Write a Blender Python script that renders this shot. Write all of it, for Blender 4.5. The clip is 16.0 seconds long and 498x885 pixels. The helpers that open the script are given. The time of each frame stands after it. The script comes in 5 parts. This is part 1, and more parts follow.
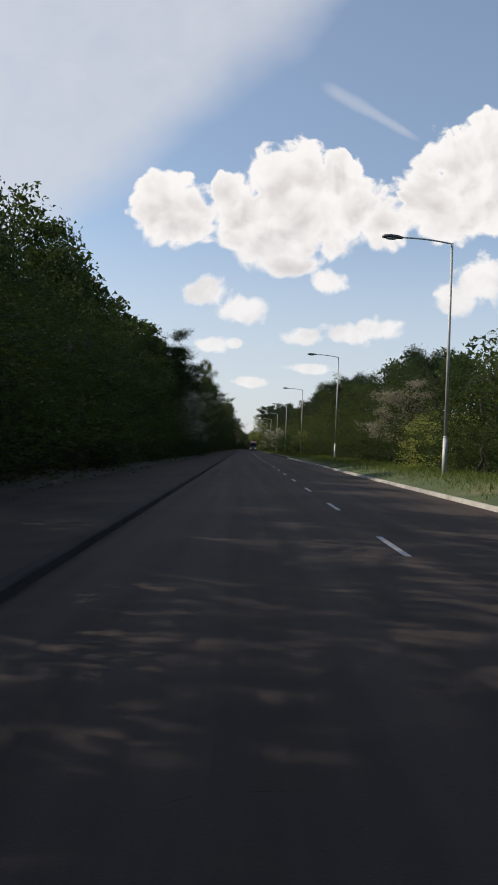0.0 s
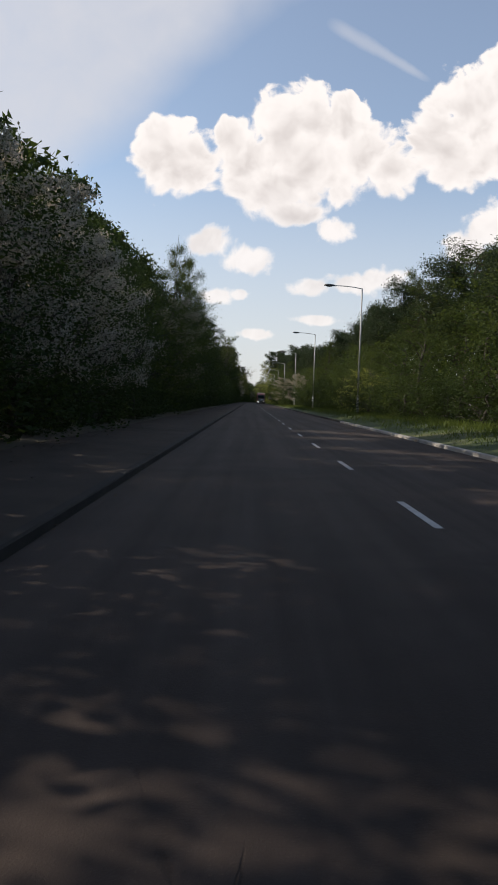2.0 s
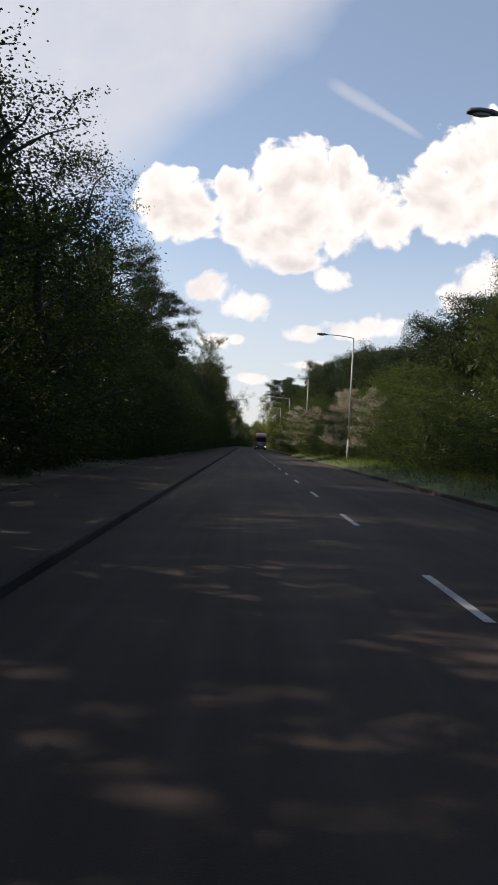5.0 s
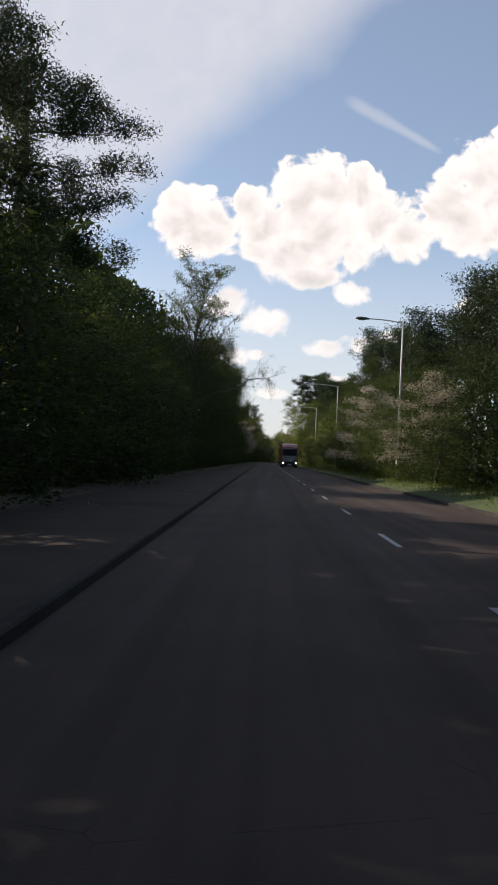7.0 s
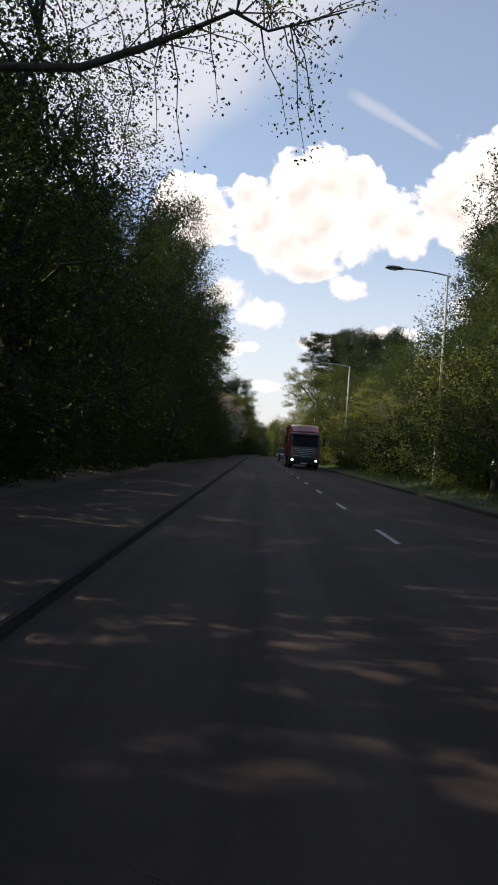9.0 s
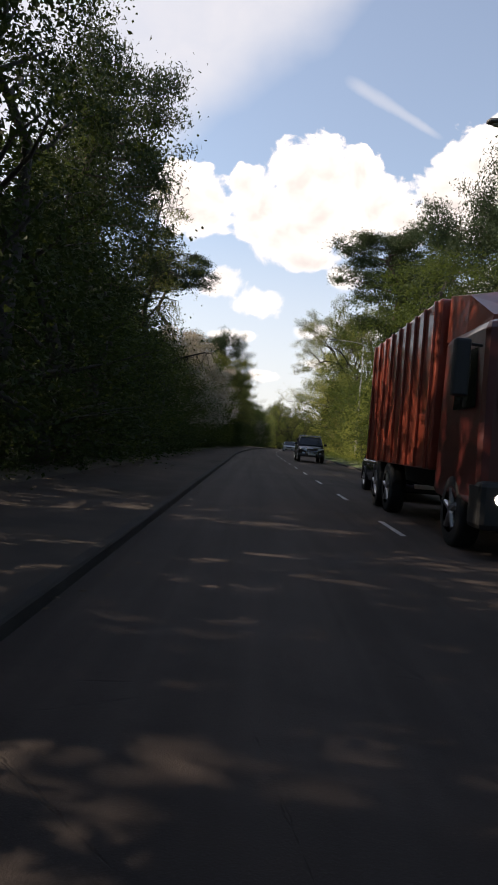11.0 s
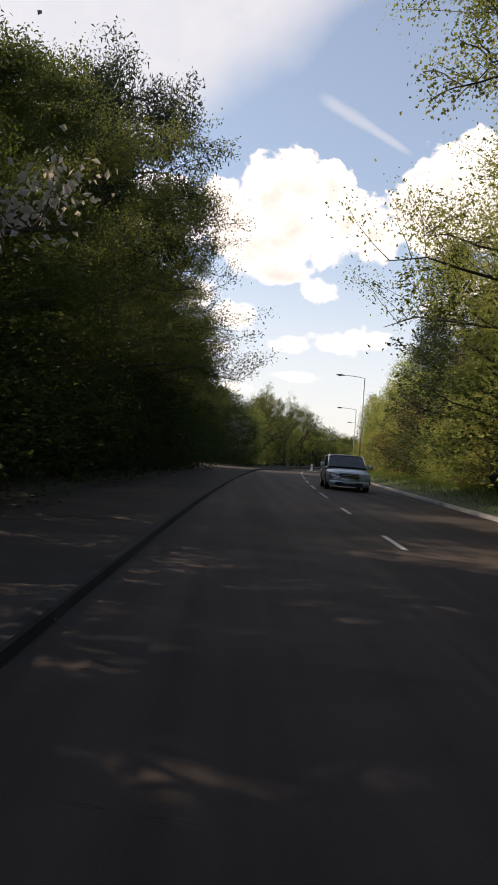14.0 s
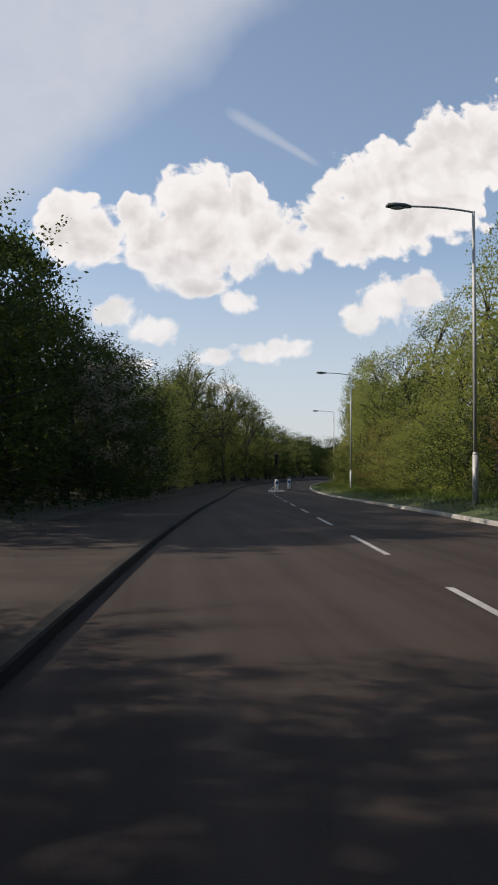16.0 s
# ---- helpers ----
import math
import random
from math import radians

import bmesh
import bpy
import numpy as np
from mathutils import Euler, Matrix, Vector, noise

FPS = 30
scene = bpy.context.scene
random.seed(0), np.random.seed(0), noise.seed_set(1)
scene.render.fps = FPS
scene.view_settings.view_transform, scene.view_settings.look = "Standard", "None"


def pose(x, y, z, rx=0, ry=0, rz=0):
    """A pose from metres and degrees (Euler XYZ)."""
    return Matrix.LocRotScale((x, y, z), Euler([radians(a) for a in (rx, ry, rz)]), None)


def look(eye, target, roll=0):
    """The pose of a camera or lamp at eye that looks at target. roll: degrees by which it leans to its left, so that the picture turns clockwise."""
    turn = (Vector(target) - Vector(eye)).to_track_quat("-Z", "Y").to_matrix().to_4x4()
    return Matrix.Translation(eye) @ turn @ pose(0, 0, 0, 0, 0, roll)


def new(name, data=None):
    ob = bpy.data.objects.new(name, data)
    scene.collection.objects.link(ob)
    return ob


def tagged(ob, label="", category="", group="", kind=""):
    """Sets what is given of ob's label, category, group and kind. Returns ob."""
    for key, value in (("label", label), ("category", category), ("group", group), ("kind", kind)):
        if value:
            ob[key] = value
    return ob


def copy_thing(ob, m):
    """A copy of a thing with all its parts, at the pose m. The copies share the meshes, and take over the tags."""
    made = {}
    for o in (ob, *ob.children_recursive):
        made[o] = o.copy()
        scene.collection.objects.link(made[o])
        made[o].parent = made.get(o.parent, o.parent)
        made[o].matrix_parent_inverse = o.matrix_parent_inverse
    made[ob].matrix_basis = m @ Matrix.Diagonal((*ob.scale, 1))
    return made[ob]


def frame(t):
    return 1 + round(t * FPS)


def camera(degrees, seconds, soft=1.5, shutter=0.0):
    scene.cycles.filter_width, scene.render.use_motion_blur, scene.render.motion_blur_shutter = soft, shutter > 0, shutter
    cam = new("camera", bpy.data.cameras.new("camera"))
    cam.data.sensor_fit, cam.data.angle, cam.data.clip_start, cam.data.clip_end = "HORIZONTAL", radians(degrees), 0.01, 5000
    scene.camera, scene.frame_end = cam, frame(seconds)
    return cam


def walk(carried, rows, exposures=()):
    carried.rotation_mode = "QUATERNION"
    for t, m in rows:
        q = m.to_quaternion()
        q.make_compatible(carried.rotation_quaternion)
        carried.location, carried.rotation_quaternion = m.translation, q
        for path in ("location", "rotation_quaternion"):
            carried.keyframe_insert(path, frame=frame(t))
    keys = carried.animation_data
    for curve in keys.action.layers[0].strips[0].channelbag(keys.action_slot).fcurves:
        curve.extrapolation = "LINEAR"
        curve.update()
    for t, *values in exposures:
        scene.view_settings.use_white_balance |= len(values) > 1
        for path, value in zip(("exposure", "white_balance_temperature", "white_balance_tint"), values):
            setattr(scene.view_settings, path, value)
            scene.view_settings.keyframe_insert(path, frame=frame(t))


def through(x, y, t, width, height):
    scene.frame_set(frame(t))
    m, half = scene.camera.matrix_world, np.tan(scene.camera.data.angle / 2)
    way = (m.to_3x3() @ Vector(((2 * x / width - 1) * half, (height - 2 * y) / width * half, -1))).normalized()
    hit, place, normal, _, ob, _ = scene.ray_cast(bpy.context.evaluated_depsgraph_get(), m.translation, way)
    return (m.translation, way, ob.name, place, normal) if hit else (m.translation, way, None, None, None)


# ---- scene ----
# The camera rides at seat height along the left lane, at an even pace.
cam = camera(39.5, 16.0, soft=1.8)
PATH = [
    (0, (0.00, 0.00, 1.25), -0.37, 0.40, 2.14),
    (0.5, (0.00, 12.00, 1.25), 1.24, 1.55, 2.05),
    (1, (0.00, 24.00, 1.25), 0.87, -1.75, 1.66),
    (1.5, (0.00, 36.00, 1.25), 0.97, -1.12, 0.09),
    (2, (0.00, 48.00, 1.25), -0.01, -3.51, 1.79),
    (2.5, (0.00, 60.00, 1.25), -1.17, -2.75, 0.14),
    (3, (0.00, 72.00, 1.25), -1.49, -1.50, 1.56),
    (3.5, (0.00, 84.00, 1.25), -1.34, -0.80, 1.46),
    (4, (0.00, 96.00, 1.25), -0.80, 0.56, 3.28),
    (6.3, (-0.18, 151.20, 1.25), 0.30, -0.55, 2.46),
    (6.5, (-0.20, 156.00, 1.25), 0.35, 0.20, 3.83),
    (7, (-0.24, 168.00, 1.25), 1.36, 1.27, 2.66),
    (7.5, (-0.28, 180.00, 1.25), 1.49, 0.80, 3.45),
    (8, (-0.30, 192.00, 1.25), 0.81, 0.99, 3.46),
    (8.5, (-0.33, 204.00, 1.25), 0.39, 1.28, 4.86),
    (9, (-0.35, 216.00, 1.25), 0.71, 0.64, 4.16),
    (11.5, (-0.48, 276.00, 1.25), 0.26, -0.19, 4.46),
    (12, (-0.50, 288.00, 1.25), -0.07, -0.23, 4.20),
    (12.5, (-0.52, 300.00, 1.25), -0.08, -0.50, 3.10),
    (13, (-0.54, 312.00, 1.25), -0.92, 0.33, 3.76),
    (13.5, (-0.51, 324.00, 1.25), -1.42, 1.19, 3.40),
    (14, (-0.29, 336.00, 1.25), -1.70, 0.94, 4.38),
    (14.5, (0.13, 348.00, 1.25), -2.78, 0.71, 4.67),
    (15, (0.76, 359.98, 1.25), -3.72, -0.18, 3.20),
    (15.5, (1.63, 371.95, 1.25), -5.36, 1.54, 1.20),
    (16, (2.72, 383.90, 1.25), -7.42, 2.18, 0.25),
]


def aim(yaw, pitch):
    a, b = radians(yaw), radians(pitch)
    return Vector((-math.sin(a) * math.cos(b), math.cos(a) * math.cos(b), math.sin(b)))


walk(cam, [(t, look(eye, Vector(eye) + 2 * aim(yaw, pitch), roll)) for t, eye, yaw, pitch, roll in PATH],
     exposures=[(0, 0.06, 6820, 11), (1, 0.06, 6920, 12), (3.5, 0.26, 7120, 14), (7, 0.24, 7120, 14), (9, 0.42, 7300, 15), (12, 0.5, 7450, 16),
                (13.5, 0.48, 7560, 16), (14.5, 0.56, 7720, 16), (15.5, 0.22, 7100, 14), (16, 0.0, 6850, 12)])

# ---- world, sun ----
SUN_LEFT, SUN_UP = 80.0, 34.0          # degrees left of the road's heading, and above the horizon
SKY, CLOUD = 0.15, 0.90


class Net:
    """Short hand for a node tree."""

    def __init__(self, tree):
        self.tree = tree
        tree.nodes.clear()

    def add(self, kind, **settings):
        n = self.tree.nodes.new(kind)
        for k, v in settings.items():
            if k == "operation":
                n.operation = v
            elif k == "data_type":
                n.data_type = v
            elif k == "blend_type":
                n.blend_type = v
            elif k == "noise_dimensions":
                n.noise_dimensions = v
            elif k == "interpolation_type":
                n.interpolation_type = v
            elif k == "feature":
                n.feature = v
        return n

    def put(self, socket, value):
        if isinstance(value, bpy.types.NodeSocket):
            self.tree.links.new(value, socket)
        else:
            socket.default_value = value

    def math(self, op, a, b=0.0, c=0.0):
        n = self.add("ShaderNodeMath", operation=op)
        self.put(n.inputs[0], a), self.put(n.inputs[1], b), self.put(n.inputs[2], c)
        return n.outputs[0]

    def vec(self, op, a, b=(0, 0, 0)):
        n = self.add("ShaderNodeVectorMath", operation=op)
        self.put(n.inputs[0], a), self.put(n.inputs[1], b)
        return n.outputs["Value"] if op in ("LENGTH", "DOT_PRODUCT", "DISTANCE") else n.outputs["Vector"]

    def noise(self, where, scale, detail=6.0, rough=0.55, distortion=0.0):
        n = self.add("ShaderNodeTexNoise")
        self.put(n.inputs["Vector"], where)
        for k, v in (("Scale", scale), ("Detail", detail), ("Roughness", rough), ("Distortion", distortion)):
            self.put(n.inputs[k], v)
        return n.outputs["Fac"]

    def cells(self, where, scale):
        n = self.add("ShaderNodeTexVoronoi", feature="SMOOTH_F1")
        self.put(n.inputs["Vector"], where)
        n.inputs["Scale"].default_value, n.inputs["Smoothness"].default_value = scale, 0.35
        return n.outputs["Distance"]

    def step(self, x, low, high, a=0.0, b=1.0):
        n = self.add("ShaderNodeMapRange", interpolation_type="SMOOTHSTEP")
        for k, v in zip(range(5), (x, low, high, a, b)):
            self.put(n.inputs[k], v)
        return n.outputs[0]

    def mix(self, f, a, b, blend="MIX"):
        n = self.add("ShaderNodeMix", data_type="RGBA", blend_type=blend)
        self.put(n.inputs[0], f), self.put(n.inputs[6], a), self.put(n.inputs[7], b)
        return n.outputs[2]


def make_sky():
    world = bpy.data.worlds.new("sky")
    scene.world = world
    world.use_nodes = True
    k = Net(world.node_tree)
    sky = k.add("ShaderNodeTexSky")
    sky.sky_type, sky.sun_disc = "NISHITA", False
    sky.sun_elevation, sky.sun_rotation = radians(SUN_UP), radians(-SUN_LEFT)
    sky.air_density, sky.dust_density, sky.ozone_density = 1.0, 0.8, 1.1
    blue = k.vec("MULTIPLY", sky.outputs[0], (0.92 * SKY, 1.0 * SKY, 1.04 * SKY))
    way = k.add("ShaderNodeTexCoord").outputs["Generated"]
    sep = k.add("ShaderNodeSeparateXYZ")
    k.put(sep.inputs[0], way)
    ahead = k.math("MAXIMUM", sep.outputs[1], 0.02)
    u, v = k.math("DIVIDE", sep.outputs[0], ahead), k.math("DIVIDE", sep.outputs[2], ahead)
    flat = k.add("ShaderNodeCombineXYZ")
    k.put(flat.inputs[0], u), k.put(flat.inputs[1], v)
    plane = flat.outputs[0]
    fine = k.noise(plane, 16.0, 6.0, 0.58, 0.4)
    # Rounded heads at two sizes, bent by a slow drift.
    drift = k.add("ShaderNodeTexNoise")
    k.put(drift.inputs["Vector"], plane)
    drift.inputs["Scale"].default_value, drift.inputs["Detail"].default_value = 9.0, 3.0
    bentway = k.vec("ADD", plane, k.vec("MULTIPLY", k.vec("SUBTRACT", drift.outputs["Color"], (0.5, 0.5, 0.5)), (0.06, 0.06, 0)))
    heads = k.math("ADD", k.math("MULTIPLY", k.math("SUBTRACT", 0.36, k.cells(bentway, 21.0)), 0.62), k.math("MULTIPLY", k.math("SUBTRACT", 0.36, k.cells(bentway, 52.0)), 0.5))
    bulge = k.noise(bentway, 70.0, 4.0, 0.6)

    def bank(blobs, wobble):
        """A cumulus bank of overlapping heads, torn at the rim."""
        field = None
        for x, y, rx, ry in blobs:
            d = k.vec("MULTIPLY", k.vec("SUBTRACT", plane, (x, y, 0)), (1 / rx, 1 / ry, 0))
            one = k.math("SUBTRACT", 1.0, k.vec("LENGTH", d))
            if field is None:
                field = one
            else:
                n = k.add("ShaderNodeMath", operation="SMOOTH_MAX")
                k.put(n.inputs[0], field), k.put(n.inputs[1], one)
                n.inputs[2].default_value = 0.3
                field = n.outputs[0]
        rough = k.math("MULTIPLY_ADD", k.math("SUBTRACT", fine, 0.5), wobble * 0.5, k.math("MULTIPLY_ADD", heads, 0.8, k.math("ADD", field, 0.13)))
        return k.math("MULTIPLY_ADD", k.math("SUBTRACT", bulge, 0.5), wobble * 0.3, rough)

    tower = bank([(-0.121, 0.335, 0.057, 0.057), (-0.138, 0.366, 0.03, 0.03), (-0.089, 0.32, 0.049, 0.041),
                  (-0.03, 0.362, 0.037, 0.04), (-0.017, 0.327, 0.049, 0.057), (0.038, 0.389, 0.049, 0.052),
                  (0.074, 0.397, 0.057, 0.046), (0.123, 0.394, 0.041, 0.048), (0.08, 0.334, 0.09, 0.065),
                  (0.024, 0.3, 0.057, 0.049), (0.145, 0.345, 0.057, 0.049), (0.05, 0.265, 0.057, 0.022)], 1.5)
    rise = bank([(0.186, 0.33, 0.055, 0.04), (0.258, 0.375, 0.052, 0.052), (0.305, 0.42, 0.06, 0.06), (0.345, 0.45, 0.05, 0.06),
                 (0.284, 0.338, 0.065, 0.041), (0.364, 0.385, 0.055, 0.065), (0.426, 0.48, 0.073, 0.073),
                 (0.499, 0.50, 0.073, 0.081), (0.437, 0.412, 0.073, 0.065), (0.332, 0.358, 0.045, 0.04)], 1.4)
    small = bank([(0.115, 0.243, 0.036, 0.022), (0.34, 0.255, 0.05, 0.043), (0.385, 0.264, 0.05, 0.043), (0.296, 0.221, 0.035, 0.026),
                  (-0.062, 0.221, 0.036, 0.026), (-0.013, 0.199, 0.04, 0.023), (-0.052, 0.145, 0.03, 0.013), (-0.02, 0.149, 0.019, 0.01)], 2.1)
    strip = bank([(0.081, 0.163, 0.038, 0.014), (0.142, 0.169, 0.046, 0.018), (0.183, 0.177, 0.042, 0.02),
                  (0.006, 0.094, 0.032, 0.009), (0.086, 0.117, 0.036, 0.009)], 2.0)
    whole = k.math("MAXIMUM", k.math("MAXIMUM", tower, rise), k.math("MAXIMUM", small, strip))
    # Clouds of the same kind over the rest of the sky.
    elsewhere = k.math("SUBTRACT", k.noise(way, 3.2, 8.0, 0.6), 0.66)
    behind = k.step(k.math("ABSOLUTE", u), 0.75, 1.2)
    back = k.math("MAXIMUM", behind, k.step(sep.outputs[1], 0.1, 0.0))
    whole = k.math("MAXIMUM", whole, k.math("SUBTRACT", k.math("MULTIPLY", elsewhere, 4.0), k.math("MULTIPLY", k.math("SUBTRACT", 1.0, back), 9.0)))
    cover = k.math("MULTIPLY", k.step(whole, -0.04, k.step(v, 0.42, 0.2, 0.14, 0.42)), k.step(v, 0.1, 0.34, 0.8, 1.0))
    # A thin high veil towards the sun, and one contrail.
    edge = k.math("ADD", k.math("MULTIPLY", k.math("SUBTRACT", u, 0.048), -0.687), k.math("MULTIPLY", k.math("SUBTRACT", v, 0.6035), 0.726))
    edge = k.math("MULTIPLY_ADD", k.math("SUBTRACT", k.noise(plane, 5.0, 4.0, 0.5), 0.5), 0.09, edge)
    veil = k.math("MULTIPLY", k.step(edge, -0.075, 0.07), k.math("MULTIPLY_ADD", fine, 0.3, 0.66))
    veil = k.math("MULTIPLY", veil, k.math("MULTIPLY", k.step(sep.outputs[2], 0.74, 0.56), k.step(sep.outputs[1], 0.2, 0.5)))
    along = k.math("ADD", k.math("MULTIPLY", k.math("SUBTRACT", u, 0.165), 0.89), k.math("MULTIPLY", k.math("SUBTRACT", v, 0.492), -0.456))
    across = k.math("ADD", k.math("MULTIPLY", k.math("SUBTRACT", u, 0.165), 0.456), k.math("MULTIPLY", k.math("SUBTRACT", v, 0.492), 0.89))
    across = k.math("MULTIPLY_ADD", k.math("SUBTRACT", fine, 0.5), 0.012, across)
    trail = k.math("MULTIPLY", k.step(k.math("ABSOLUTE", across), k.step(along, 0.09, -0.1, 0.010, 0.022), 0.001), k.step(k.math("ABSOLUTE", along), 0.105, 0.05))
    haze = k.math("MULTIPLY", k.step(v, 0.46, 0.0), 0.78)
    thin = k.math("MAXIMUM", k.math("MAXIMUM", k.math("MAXIMUM", veil, k.math("MULTIPLY", ahead, 0.17)), k.math("MULTIPLY", trail, 0.48)), haze)
    thick = k.math("MAXIMUM", tower, rise)
    # Heads lit from the upper left, flat greyer hearts and bases.
    toward = k.vec("ADD", bentway, (-0.012, 0.016, 0))
    relief = k.math("SUBTRACT", k.noise(toward, 10.0, 4.0, 0.52, 0.2), k.noise(bentway, 10.0, 4.0, 0.52, 0.2))
    deep = k.math("MULTIPLY", k.step(thick, 0.22, 0.9), k.math("MULTIPLY_ADD", k.step(v, 0.45, 0.27), 0.55, 0.45))
    shade = k.math("MULTIPLY", k.step(whole, 0.05, 0.4), k.math("MULTIPLY_ADD", k.step(relief, -0.08, 0.15), 0.6, k.math("MULTIPLY", deep, 0.5)))
    body = k.mix(k.math("MINIMUM", shade, 1.0), (1.0 * CLOUD, 1.0 * CLOUD, 1.02 * CLOUD, 1), (0.70 * CLOUD, 0.685 * CLOUD, 0.70 * CLOUD, 1))
    colour = k.mix(thin, blue, (0.665 * CLOUD, 0.715 * CLOUD, 0.81 * CLOUD, 1))
    colour = k.mix(cover, colour, body)
    bg, out = k.add("ShaderNodeBackground"), k.add("ShaderNodeOutputWorld")
    k.put(bg.inputs[0], colour), k.put(bg.inputs[1], 1.0)
    k.tree.links.new(bg.outputs[0], out.inputs[0])


make_sky()
sun = new("sun", bpy.data.lights.new("sun", "SUN"))
sun.data.energy, sun.data.angle, sun.data.color = 5.0, radians(0.53), (1.0, 0.93, 0.82)
sun.matrix_world = look((0, 0, 60), Vector((0, 0, 60)) - 10 * aim(SUN_LEFT, SUN_UP))


# ---- materials ----
def shader(name):
    mat = bpy.data.materials.new(name)
    mat.use_nodes = True
    k = Net(mat.node_tree)
    out, bsdf = k.add("ShaderNodeOutputMaterial"), k.add("ShaderNodeBsdfPrincipled")
    k.tree.links.new(bsdf.outputs[0], out.inputs[0])
    return mat, k, bsdf, out


def surface(name, low, high, scale=3.0, grain=60.0, rough=0.8, bump=0.15, metal=0.0, depth=0.01, stain=None, shine=0.5):
    """A surface with colour varied at two scales and a fine relief."""
    mat, k, bsdf, out = shader(name)
    where = k.add("ShaderNodeTexCoord").outputs["Object"]
    broad, fine = k.noise(where, scale, 5.0, 0.6), k.noise(where, grain, 4.0, 0.6)
    colour = k.mix(k.step(broad, 0.3, 0.7), (*low, 1), (*high, 1))
    colour = k.mix(k.math("MULTIPLY", k.step(fine, 0.35, 0.7), 0.5), colour, (*[c * 0.6 for c in low], 1))
    if stain:
        colour = k.mix(k.step(k.noise(where, scale * 0.23, 6.0, 0.65, 0.6), 0.52, 0.68), colour, (*stain, 1))
    k.put(bsdf.inputs["Base Color"], colour)
    k.put(bsdf.inputs["Roughness"], k.math("MULTIPLY_ADD", broad, 0.25, rough - 0.12))
    bsdf.inputs["Metallic"].default_value = metal
    bsdf.inputs["Specular IOR Level"].default_value = shine
    if bump:
        b = k.add("ShaderNodeBump")
        b.inputs["Strength"].default_value, b.inputs["Distance"].default_value = bump, depth
        k.put(b.inputs["Height"], fine)
        k.put(bsdf.inputs["Normal"], b.outputs[0])
    return mat


def leaf_surface(name, low, high, through=0.45, shine=0.12):
    """Leaves, lit from both sides, each clump of its own green."""
    mat, k, bsdf, out = shader(name)
    k.tree.nodes.remove(bsdf)
    each, island = k.add("ShaderNodeObjectInfo").outputs["Random"], k.add("ShaderNodeNewGeometry").outputs["Random Per Island"]
    f = k.math("ADD", k.math("MULTIPLY", each, 0.5), k.math("MULTIPLY", island, 0.5))
    colour = k.mix(f, (*low, 1), (*high, 1))
    a, b, m = k.add("ShaderNodeBsdfPrincipled"), k.add("ShaderNodeBsdfTranslucent"), k.add("ShaderNodeMixShader")
    a.inputs["Roughness"].default_value = 0.6
    a.inputs["Specular IOR Level"].default_value = shine
    k.put(a.inputs["Base Color"], colour)
    k.put(b.inputs[0], k.mix(0.5, colour, (high[0] * 1.5, high[1] * 1.35, high[2], 1)))
    m.inputs[0].default_value = through
    k.tree.links.new(a.outputs[0], m.inputs[1]), k.tree.links.new(b.outputs[0], m.inputs[2])
    k.tree.links.new(m.outputs[0], out.inputs[0])
    return mat


def gloss(name, colour, rough=0.25, metal=0.0, coat=0.0, glow=0.0, shine=0.5):
    mat, k, bsdf, out = shader(name)
    where = k.add("ShaderNodeTexCoord").outputs["Object"]
    dirt = k.noise(where, 9.0, 5.0, 0.6)
    k.put(bsdf.inputs["Base Color"], k.mix(k.math("MULTIPLY", k.step(dirt, 0.5, 0.8), 0.3), (*colour, 1), (*[0.7 * c + 0.03 for c in colour], 1)))
    k.put(bsdf.inputs["Roughness"], k.math("MULTIPLY_ADD", dirt, 0.15, rough - 0.05))
    bsdf.inputs["Metallic"].default_value = metal
    bsdf.inputs["Specular IOR Level"].default_value = shine
    bsdf.inputs["Coat Weight"].default_value = coat
    bsdf.inputs["Coat Roughness"].default_value = 0.05
    if glow:
        bsdf.inputs["Emission Color"].default_value = (1.0, 0.97, 0.9, 1)
        bsdf.inputs["Emission Strength"].default_value = glow
    return mat


